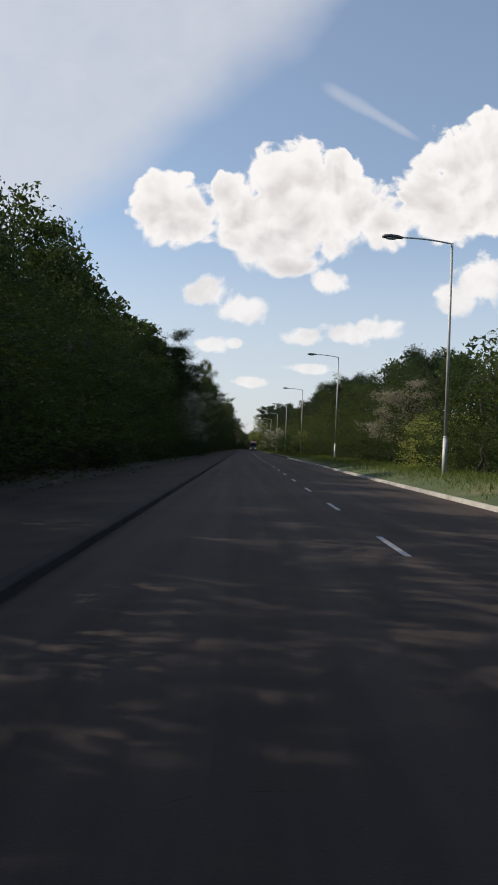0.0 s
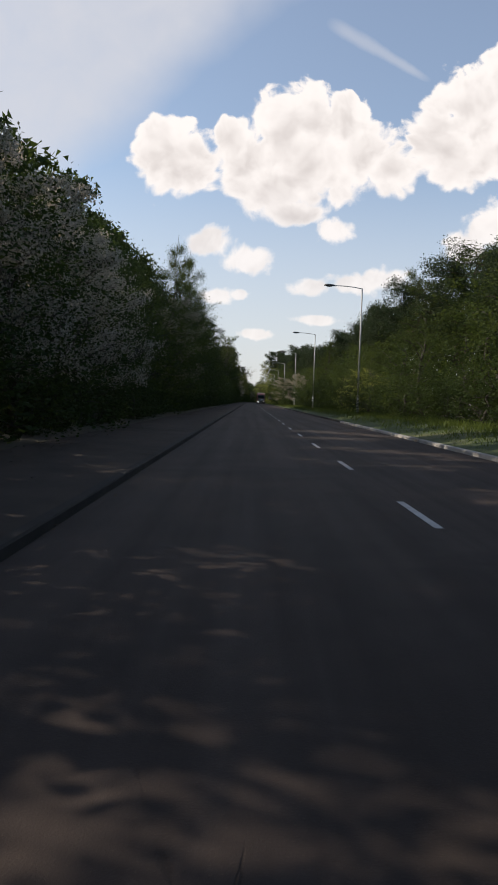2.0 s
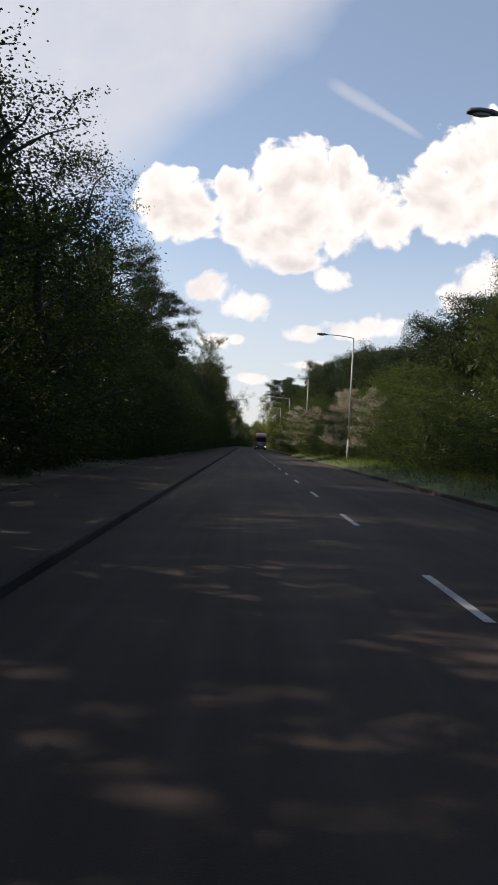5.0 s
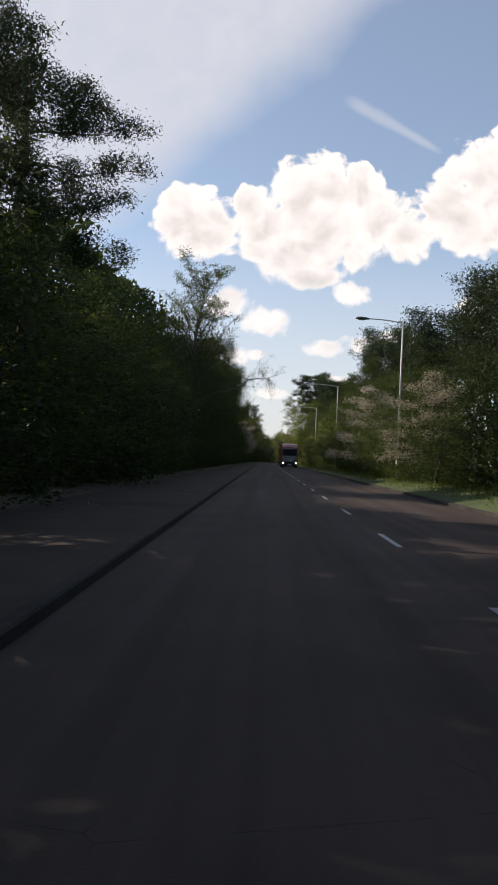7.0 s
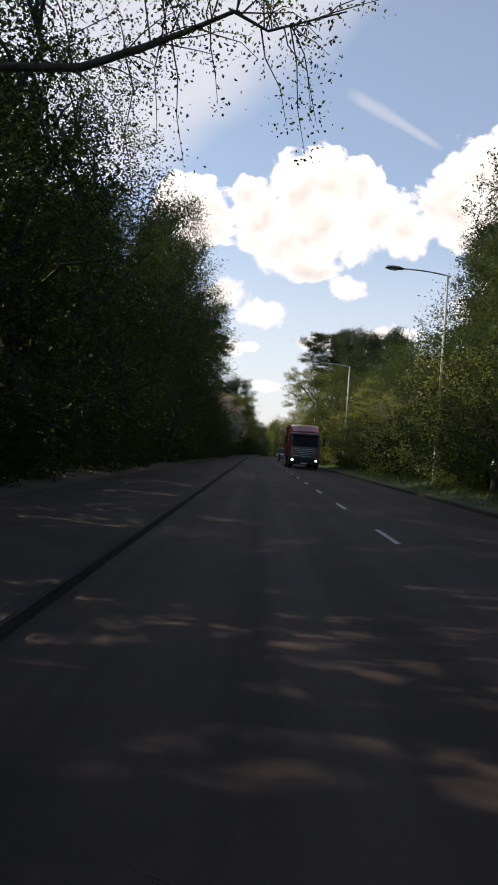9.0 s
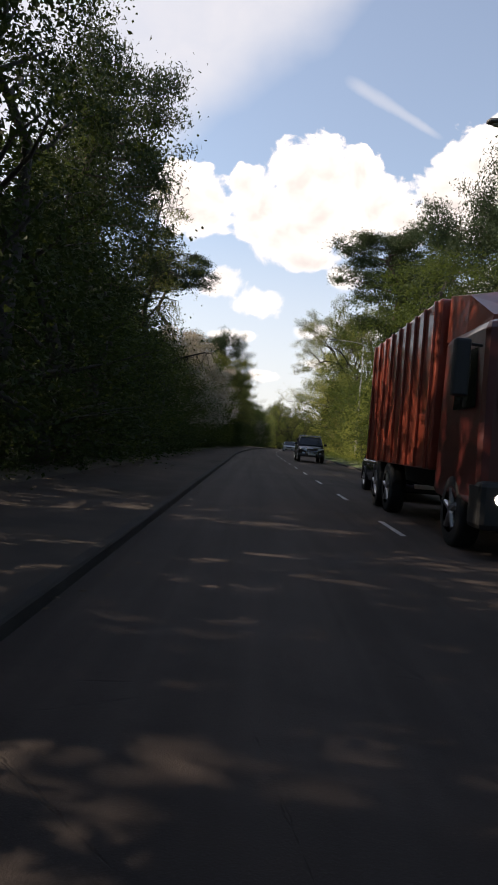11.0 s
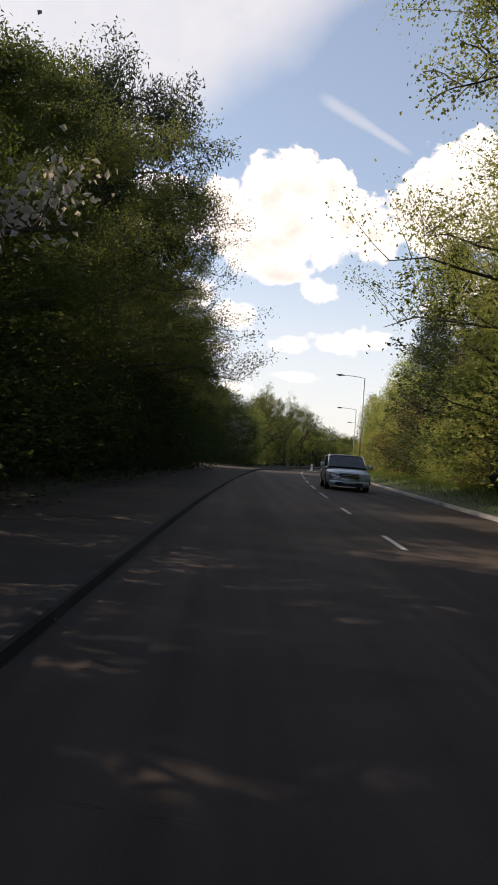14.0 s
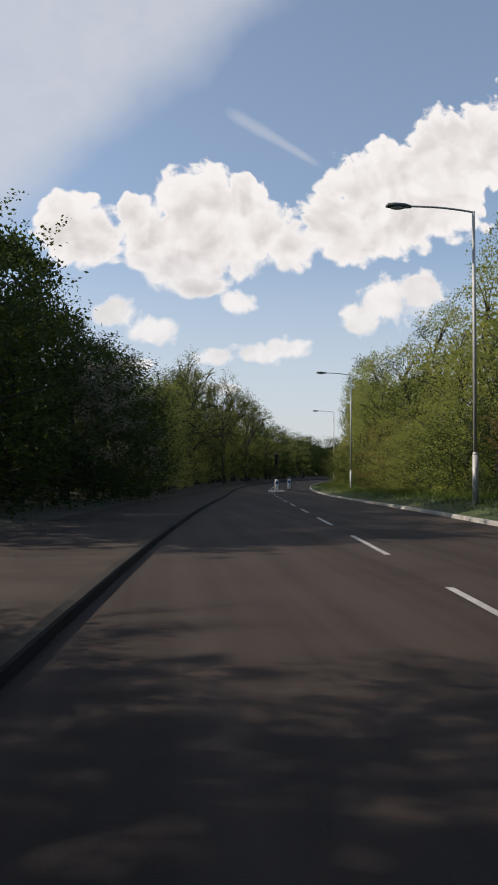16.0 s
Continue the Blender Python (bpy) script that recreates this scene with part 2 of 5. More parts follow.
def road_surface(name, low, high, patch):
    """Worn asphalt: chippings, streaks worn along the lanes, darker patches and hairline cracks."""
    mat, k, bsdf, out = shader(name)
    where = k.add("ShaderNodeTexCoord").outputs["Object"]
    stretched = k.vec("MULTIPLY", where, (1.9, 0.035, 1.0))
    streak, broad = k.noise(stretched, 1.0, 4.0, 0.6), k.noise(where, 0.7, 6.0, 0.62)
    chips = k.noise(where, 95.0, 3.0, 0.7)
    colour = k.mix(k.step(k.math("ADD", k.math("MULTIPLY", streak, 0.6), k.math("MULTIPLY", broad, 0.4)), 0.36, 0.64), (*low, 1), (*high, 1))
    colour = k.mix(k.math("MULTIPLY", k.step(k.noise(where, 0.16, 5.0, 0.6, 0.5), 0.55, 0.62), 0.6), colour, (*patch, 1))
    colour = k.mix(k.math("MULTIPLY", k.step(chips, 0.55, 0.8), 0.5), colour, (*[1.9 * c for c in high], 1))
    cell = k.add("ShaderNodeTexVoronoi", feature="DISTANCE_TO_EDGE")
    k.put(cell.inputs["Vector"], k.vec("ADD", where, k.vec("SCALE", where)))
    k.put(cell.inputs["Scale"], 0.35)
    warped = k.math("ADD", cell.outputs["Distance"], k.math("MULTIPLY", k.math("SUBTRACT", k.noise(where, 5.0, 4.0, 0.6), 0.5), 0.03))
    crack = k.math("MULTIPLY", k.step(k.math("ABSOLUTE", warped), 0.004, 0.0005), k.step(broad, 0.5, 0.6))
    colour = k.mix(k.math("MULTIPLY", crack, 0.4), colour, (*[0.35 * c for c in low], 1))
    k.put(bsdf.inputs["Base Color"], colour)
    k.put(bsdf.inputs["Roughness"], k.math("MULTIPLY_ADD", streak, -0.22, 0.95))
    bsdf.inputs["Specular IOR Level"].default_value = 0.22
    b = k.add("ShaderNodeBump")
    b.inputs["Strength"].default_value, b.inputs["Distance"].default_value = 0.7, 0.006
    k.put(b.inputs["Height"], k.math("SUBTRACT", chips, k.math("MULTIPLY", crack, 0.8)))
    k.put(bsdf.inputs["Normal"], b.outputs[0])
    return mat


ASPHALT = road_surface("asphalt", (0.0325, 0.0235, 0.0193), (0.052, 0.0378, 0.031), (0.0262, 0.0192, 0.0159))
FOOTWAY = surface("footway", (0.044, 0.0338, 0.027), (0.075, 0.0575, 0.0455), 1.1, 110.0, 0.95, 0.5, depth=0.006, stain=(0.030, 0.023, 0.017), shine=0.2)
# Kerb colour darkened for the shadow on its face, with blotchy stains.
KERB_DARK = surface("shaded_kerb", (0.026, 0.023, 0.02), (0.05, 0.045, 0.04), 1.6, 70.0, 0.9, 0.3, stain=(0.018, 0.016, 0.014), shine=0.2)
KERB = surface("kerb_concrete", (0.28, 0.26, 0.235), (0.40, 0.38, 0.345), 1.6, 70.0, 0.88, 0.3, stain=(0.13, 0.115, 0.095))
PAINT = surface("road_paint", (0.34, 0.325, 0.31), (0.52, 0.50, 0.48), 5.0, 60.0, 0.7, 0.3, stain=(0.22, 0.2, 0.19))
SOIL = surface("soil", (0.05, 0.04, 0.025), (0.09, 0.07, 0.04), 0.8, 25.0, 0.95, 0.6, depth=0.03, stain=(0.035, 0.045, 0.018))
HEATH = surface("heath", (0.05, 0.05, 0.025), (0.085, 0.08, 0.038), 0.05, 3.0, 0.95, 0.6, depth=0.05, stain=(0.045, 0.065, 0.022))
TURF = surface("turf", (0.035, 0.055, 0.015), (0.07, 0.095, 0.026), 0.7, 40.0, 0.95, 0.6, depth=0.03, stain=(0.10, 0.10, 0.04))
BLADE = leaf_surface("grass_blade", (0.045, 0.075, 0.016), (0.115, 0.15, 0.036), 0.35)
BARK = surface("bark", (0.07, 0.055, 0.042), (0.13, 0.105, 0.08), 3.0, 30.0, 0.9, 0.7, depth=0.03, stain=(0.06, 0.07, 0.04))
DARK_BARK = surface("dark_bark", (0.028, 0.023, 0.019), (0.055, 0.045, 0.036), 3.0, 30.0, 0.9, 0.7, depth=0.03, stain=(0.03, 0.036, 0.02))
PINE_BARK = surface("pine_bark", (0.045, 0.031, 0.023), (0.10, 0.06, 0.042), 3.0, 22.0, 0.9, 0.7, depth=0.03)
LEAF = leaf_surface("leaf", (0.025, 0.043, 0.011), (0.070, 0.096, 0.025), 0.46)
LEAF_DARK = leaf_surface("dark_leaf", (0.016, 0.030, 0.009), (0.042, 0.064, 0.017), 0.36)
# Leaf green darkened in its colour, so the tall left trees look shaded.
LEAF_SHADED = leaf_surface("shaded_leaf", (0.014, 0.026, 0.007), (0.040, 0.058, 0.015), 0.3)
LEAF_FRESH = leaf_surface("fresh_leaf", (0.10, 0.138, 0.034), (0.27, 0.29, 0.09), 0.54)
# Spring green, also used as a painted lit leaf on two left trees.
LEAF_SPRING_LIT = leaf_surface("spring_and_lit_leaf", (0.052, 0.078, 0.021), (0.15, 0.165, 0.05), 0.5)
LEAF_RUST = leaf_surface("rusty_leaf", (0.13, 0.075, 0.035), (0.19, 0.16, 0.055))
NEEDLE = leaf_surface("needle", (0.018, 0.032, 0.014), (0.04, 0.058, 0.024), 0.2)
BLOSSOM = leaf_surface("blossom", (0.10, 0.10, 0.055), (0.44, 0.405, 0.375), 0.4)
LITTER = leaf_surface("dry_leaf", (0.045, 0.03, 0.018), (0.10, 0.072, 0.042), 0.2)
STEEL = surface("galvanised_steel", (0.34, 0.34, 0.33), (0.46, 0.45, 0.43), 2.5, 40.0, 0.6, 0.1, metal=0.35)
LAMP_GREY = surface("lamp_grey", (0.06, 0.06, 0.062), (0.10, 0.10, 0.10), 4.0, 50.0, 0.55, 0.05)
LAMP_GLASS = gloss("lamp_glass", (0.35, 0.36, 0.36), 0.2)


# ---- building helpers ----
def part(name, bm, material, parent=None, label="", smooth=False):
    """Links a bmesh as one mesh object, under a thing or under a part."""
    me = bpy.data.meshes.new(name)
    bm.to_mesh(me)
    bm.free()
    if smooth:
        me.shade_smooth()
    me.materials.append(material)
    ob = new(name, me)
    ob.parent = parent
    return tagged(ob, label)


def mesh(name, verts, faces, material, parent=None, label="", smooth=False):
    me = bpy.data.meshes.new(name)
    me.from_pydata([tuple(v) for v in verts], [], [tuple(f) for f in faces])
    me.update()
    if smooth:
        me.shade_smooth()
    me.materials.append(material)
    ob = new(name, me)
    ob.parent = parent
    return tagged(ob, label)


def empty(name, label, category, group="", kind=""):
    return tagged(new(name), label, category, group, kind)


def box(bm, x0, x1, y0, y1, z0, z1, bevel=0.0):
    m = Matrix.Translation(((x0 + x1) / 2, (y0 + y1) / 2, (z0 + z1) / 2)) @ Matrix.Diagonal((x1 - x0, y1 - y0, z1 - z0, 1))
    made = bmesh.ops.create_cube(bm, size=1.0, matrix=m)
    if bevel:
        edges = list({e for v in made["verts"] for e in v.link_edges})
        bmesh.ops.bevel(bm, geom=edges, offset=bevel, segments=2, profile=0.5, affect="EDGES")
    return bm


def rod(bm, a, b, ra, rb, sides=8):
    """A tapered round bar from a to b."""
    a, b = Vector(a), Vector(b)
    turn = (b - a).to_track_quat("Z", "Y").to_matrix().to_4x4()
    bmesh.ops.create_cone(bm, cap_ends=True, segments=sides, radius1=ra, radius2=rb, depth=(b - a).length,
                          matrix=Matrix.Translation((a + b) / 2) @ turn)
    return bm


# The road's heading to the right, in radians, and the line that it gives, metre by metre.
REACH = np.arange(-60.0, 760.0, 1.0)
TURN = np.interp(REACH, [-60, 316, 405, 446, 560, 760], [0, 0, 0.127, 0.14, 0.72, 0.95])
LINE_X = np.concatenate([[0.0], np.cumsum(np.sin(TURN[:-1]))])
LINE_Y = np.concatenate([[-60.0], -60.0 + np.cumsum(np.cos(TURN[:-1]))])


def road(s, off, z=0.0):
    """The place s metres along the road and off metres to the right of the camera's first line."""
    a = float(np.interp(s, REACH, TURN))
    x, y = float(np.interp(s, REACH, LINE_X)), float(np.interp(s, REACH, LINE_Y))
    f = min(max((s - 388) / 62, 0), 1)
    z -= 0.85 * f * f * (3 - 2 * f)
    return Vector((x + off * math.cos(a), y - off * math.sin(a), z))


def turned(s):
    return -float(np.interp(s, REACH, TURN))


def ribbon(name, rails, s0, s1, material, label, category, step=3.0, parent=None, kind="structure", close=False):
    """A strip along the road; rails are the (off, z) of its lines from left to right."""
    n = int(math.ceil((s1 - s0) / step))
    verts = [road(s0 + (s1 - s0) * i / n, o, z) for i in range(n + 1) for o, z in rails]
    m = len(rails)
    faces = [(i * m + j, i * m + j + 1, (i + 1) * m + j + 1, (i + 1) * m + j) for i in range(n) for j in range(m - 1)]
    ob = mesh(name, verts, faces, material, parent)
    return tagged(ob, label, category, "", kind)


# ---- ground, road, footway, verge ----
KERB_L, CENTRE, KERB_R = -1.80, 1.95, 5.72
S0, S1 = -40.0, 620.0
bm = bmesh.new()
bmesh.ops.create_grid(bm, x_segments=40, y_segments=40, size=2500)
ground = tagged(part("ground", bm, HEATH), "dark bare soil and leaf litter of the woodland", "ground", "", "structure")
ground.location.z = -1.3
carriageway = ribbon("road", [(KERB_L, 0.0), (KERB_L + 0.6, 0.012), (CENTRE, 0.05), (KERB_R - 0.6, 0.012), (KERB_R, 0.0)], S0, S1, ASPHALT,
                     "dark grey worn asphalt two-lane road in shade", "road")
footway = ribbon("footway", [(-4.9, 0.06), (-4.85, 0.115), (KERB_L - 0.13, 0.10)], S0, S1, FOOTWAY,
                 "brownish worn asphalt footway beside the road", "pavement")
litter = ribbon("bank", [(-70.0, -2.0), (-24.0, 0.9), (-9.0, 0.35), (-5.6, 0.16), (-4.88, 0.10)], S0, S1, SOIL, "dark leaf litter bank under the trees", "ground")
verge = ribbon("verge", [(KERB_R + 0.13, 0.10), (6.4, 0.2), (7.6, 0.38), (9.0, 0.45), (26.0, 0.6), (70.0, -2.0)], S0, S1, TURF, "rough grass verge rising behind the kerb", "verge")


def kerb_run(name, inner, outer, label, material, s0=S0, s1=S1):
    sign = 1 if outer > inner else -1
    rails = [(inner, -0.05), (inner + sign * 0.012, 0.085), (inner + sign * 0.03, 0.105), (outer, 0.11), (outer, -0.05)]
    return ribbon(name, rails if sign > 0 else rails[::-1], s0, s1, material, label, "kerb")


kerb_left = kerb_run("kerb", KERB_L, KERB_L - 0.13, "concrete kerb along the footway, its colour darkened for shade", KERB_DARK)
for s0, s1, label, material in ((S0, 92.0, "pale weathered concrete kerb along the verge", KERB), (92.0, 338.0, "sunken dark kerb overgrown by the verge", KERB_DARK),
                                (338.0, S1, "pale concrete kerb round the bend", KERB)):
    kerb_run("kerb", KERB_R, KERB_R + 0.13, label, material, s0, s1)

for i in range(-4, 82):
    s = 19.86 + 5.91 * i if i < 35 else 227.3 + 5.95 * (i - 35)
    long = 1.8 if s < 355 else 3.1
    s -= float(np.interp(s, (35, 78, 220, 330, 370), (0, 1.25, 1.25, 0.7, 0)))
    line = CENTRE - float(np.interp(s, (40, 80, 285, 330), (0, 0.16, 0.16, 0.22)))
    n = 3
    rails = [(line - 0.045, 0.0545), (line + 0.045, 0.0545)]
    verts = [road(s + long * j / n, o, z) for j in range(n + 1) for o, z in rails]
    mesh("centre_mark", verts, [(2 * j, 2 * j + 1, 2 * j + 3, 2 * j + 2) for j in range(n)], PAINT, carriageway)


# ---- street lamps ----
def street_lamp():
    lamp = empty("street_lamp", "tall grey steel street lamp with a single arm", "street lamp", "street lamps along the verge")
    bm = bmesh.new()
    rod(bm, (0, 0, -0.3), (0, 0, 1.5), 0.105, 0.1, 12), rod(bm, (0, 0, 1.5), (0, 0, 1.58), 0.1, 0.07, 12), rod(bm, (0, 0, 1.58), (0, 0, 9.5), 0.07, 0.05, 12)
    part("post", bm, STEEL, lamp, smooth=True)
    bm = bmesh.new()
    box(bm, -0.045, 0.045, -0.115, -0.09, 0.5, 1.1, 0.006)
    part("service_door", bm, STEEL, lamp)
    bm = bmesh.new()
    ring = None
    for i in range(10):
        a = i / 9
        x, z = 0.03 - 2.1 * a, 9.46 + 0.19 * a + 0.05 * math.sin(a * math.pi)
        turn = [bm.verts.new((x, 0.034 * math.cos(w), z + 0.034 * math.sin(w))) for w in [k * math.pi / 4 for k in range(8)]]
        if ring:
            for k in range(8):
                bm.faces.new((ring[k], turn[k], turn[(k + 1) % 8], ring[(k + 1) % 8]))
        ring = turn
    part("arm", bm, STEEL, lamp, smooth=True)
    bm = bmesh.new()
    prof = [(-2.05, 0.05, 0.05), (-2.25, 0.12, 0.1), (-2.55, 0.155, 0.115), (-2.8, 0.13, 0.09), (-2.88, 0.06, 0.03)]
    rings = []
    for x, w, h in prof:
        z = 9.64 + 0.03 * (-2.05 - x)
        rings.append([bm.verts.new((x, w * math.cos(a), z + (h if math.sin(a) > 0 else 0.055) * math.sin(a))) for a in [i * math.pi / 6 for i in range(12)]])
    for a, b in zip(rings, rings[1:]):
        for i in range(12):
            bm.faces.new((a[i], a[(i + 1) % 12], b[(i + 1) % 12], b[i]))
    bm.faces.new(rings[0][::-1]), bm.faces.new(rings[-1])
    head = part("lamp_head", bm, LAMP_GREY, lamp, "dark grey lamp head", smooth=True)
    bm = bmesh.new()
    bmesh.ops.create_uvsphere(bm, u_segments=12, v_segments=6, radius=1.0, matrix=Matrix.Translation((-2.5, 0, 9.6)) @ Matrix.Diagonal((0.26, 0.1, 0.06, 1)))
    part("bowl", bm, LAMP_GLASS, head, smooth=True)
    return lamp


lamp_first = street_lamp()
for i, (s, off) in enumerate([(28.3, 8.2), (64.1, 8.4), (101.0, 8.2), (137.8, 8.1), (174.0, 8.0), (210.3, 7.8), (247.8, 7.8), (282.3, 7.9), (321.5, 8.0), (406.4, 7.2), (441.5, 8.2), (480.0, 8.2)]):
    m = Matrix.Translation(road(s, off, 0.42)) @ Matrix.Rotation(turned(s), 4, "Z")
    if i:
        copy_thing(lamp_first, m)
    else:
        lamp_first.matrix_basis = m


# ---- trees ----
def tube(verts, faces, path, radii, sides=6):
    """Adds a tapered, bent limb through the points of path."""
    base = len(verts)
    for i, (p, r) in enumerate(zip(path, radii)):
        t = (path[min(i + 1, len(path) - 1)] - path[max(i - 1, 0)]).normalized()
        a = t.cross(Vector((0.31, 0.95, 0.11))).normalized()
        b = t.cross(a)
        for j in range(sides):
            w = 2 * math.pi * j / sides
            verts.append(p + r * (math.cos(w) * a + math.sin(w) * b))
    for i in range(len(path) - 1):
        for j in range(sides):
            k = (j + 1) % sides
            faces.append((base + i * sides + j, base + i * sides + k, base + (i + 1) * sides + k, base + (i + 1) * sides + j))


def bent(rng, a, b, sag, n=5):
    """A wandering line from a to b that lifts or sags in the middle."""
    d = (b - a).length
    return [a.lerp(b, i / n) + Vector((rng.uniform(-1, 1), rng.uniform(-1, 1), rng.uniform(-0.6, 0.6))) * d * 0.05 * (0 < i < n)
            + Vector((0, 0, sag * d * math.sin(math.pi * i / n))) for i in range(n + 1)]


def leaves(rng, centres, spread, count, size, flat=0.6, broad=0.3, kite=False):
    """Leaves as pointed blades, strewn in clumps round the centres; kite: folded along the middle, for the nearest."""
    c = np.repeat(np.asarray(centres, float), count, 0)
    n = len(c)
    p = c + rng.normal(0, 1, (n, 3)) * np.array([1, 1, flat]) * spread
    d = rng.normal(0, 1, (n, 3)) + np.array([0, 0, -0.25])
    d /= np.linalg.norm(d, axis=1)[:, None]
    e = np.cross(d, rng.normal(0, 1, (n, 3)))
    e /= np.linalg.norm(e, axis=1)[:, None] + 1e-9
    l = size * rng.uniform(0.6, 1.25, (n, 1))
    if kite:
        up = np.cross(d, e) * l * 0.12
        verts = np.stack([p - d * l * 0.5, p + e * l * broad + up, p + d * l * 0.5, p - e * l * broad + up], 1).reshape(-1, 3)
        return verts, np.arange(n)[:, None] * 4 + np.array([[0, 1, 2, 3]])
    b = broad * rng.uniform(0.9, 1.7, (n, 1))
    verts = np.stack([p - d * l * 0.45 + e * l * b * 0.8, p + d * l * 0.6, p - d * l * 0.25 - e * l * b], 1).reshape(-1, 3)
    return verts, np.arange(n)[:, None] * 3 + np.array([[0, 1, 2]])


def crown_points(rng, count, h, base, radius, lean=0.0, top=0.55, fill=0.45):
    """Clump centres through a lumpy crown from base to h."""
    out = []
    lumps = [(rng.uniform(0, 2 * math.pi), rng.uniform(0.15, 0.9), rng.uniform(0.7, 1.25)) for _ in range(9)]
    while len(out) < count:
        f, w, r = rng.uniform(0, 1), rng.uniform(0, 2 * math.pi), rng.uniform(fill, 1) ** 0.6
        wide = 1 - abs(2 * f - 2 * (1 - top)) ** 2.2 * 0.55 if f < 1 - top else math.sqrt(max(0.02, 1 - ((f - (1 - top)) / top) ** 2))
        bump = 1.0
        for lw, lf, ls in lumps:
            near = math.cos(w - lw) * 0.5 + 0.5 - abs(f - lf) * 1.6
            bump += (ls - 1) * max(0, near)
        rr = radius * wide * r * bump
        out.append((rr * math.cos(w) + lean * f, rr * math.sin(w), base + (h - base) * f))
    return out


def finish_tree(thing, name, verts, faces, lv, lf, bark, leaf, crown_name="crown", trunk_name="trunk"):
    mesh(trunk_name, verts, faces, bark, thing, smooth=True)
    mesh(crown_name, lv, lf, leaf, thing)
    return thing


def broadleaf(seed, name, label, h=10.0, base=0.4, radius=2.7, clumps=150, per=30, size=0.24, spread=0.34, leaf=None, bark=None, limbs=16, top=0.55, fill=0.45, kite=False, group="trees along the road"):
    """A leafy tree: bent trunk, limbs out to the crown, leaves in clumps with gaps."""
    rng = np.random.default_rng(seed)
    thing = empty(name, label, "tree" if h > 6 else "shrub", group)
    verts, faces = [], []
    stem = bent(rng, Vector((0, 0, -0.4)), Vector((rng.uniform(-0.4, 0.4), rng.uniform(-0.4, 0.4), h * 0.86)), 0.0, 7)
    r0 = 0.016 * h + 0.03
    tube(verts, faces, stem, [r0 * (1.25 - 1.15 * i / 7) for i in range(8)], 8)
    spots = crown_points(rng, clumps, h, base, radius, top=top, fill=fill)
    for i in range(limbs):
        end = Vector(spots[int(rng.integers(len(spots)))])
        z = max(0.15 * h, min(0.8 * h, end.z - 0.35 * Vector((end.x, end.y, 0)).length - 0.08 * h))
        q = z / (h * 0.86) * 7
        j = min(6, int(q))
        start = stem[j].lerp(stem[j + 1], q - j)
        line = bent(rng, start, end, 0.06, 4)
        tube(verts, faces, line, [0.45 * r0 * (1 - 0.2 * k) * (1 - z / h * 0.6) for k in range(5)], 5)
    core = [p for p, r in zip(spots, rng.uniform(0, 1, len(spots))) if r < 0.42]
    lv, lf = leaves(rng, [(0.64 * x, 0.64 * y, base + (z - base) * 0.78) for x, y, z in core], spread, int(per * 0.8), size * 1.2)
    rim = crown_points(rng, int(clumps * 0.95), h, base, radius, top=top, fill=0.78)
    sv, sf = leaves(rng, rim, spread * 0.8, int(per * 0.98), size * 0.7, broad=0.33, kite=kite)
    tips = []
    for k in range(int(clumps * 0.3)):
        a = Vector(rim[int(rng.integers(len(rim)))])
        side = Vector((a.x, a.y, 0.25 * radius)).normalized()
        b = a + (side + Vector((rng.normal(0, 0.35), rng.normal(0, 0.35), rng.uniform(0.1, 1.0)))).normalized() * rng.uniform(0.4, 0.95) * (0.4 + 0.05 * h)
        tips += [tuple(a.lerp(b, g)) for g in (0.2, 0.4, 0.55, 0.7, 0.85, 1.0)]
    tv, tf = leaves(rng, tips, 0.075, 5, size * 0.52, broad=0.34, kite=kite)
    lf = lf.tolist() + (sf + len(lv)).tolist() + (tf + len(lv) + len(sv)).tolist()
    lv = np.concatenate([lv, sv, tv])
    return finish_tree(thing, name, verts, faces, lv, lf, bark or DARK_BARK, leaf or LEAF)


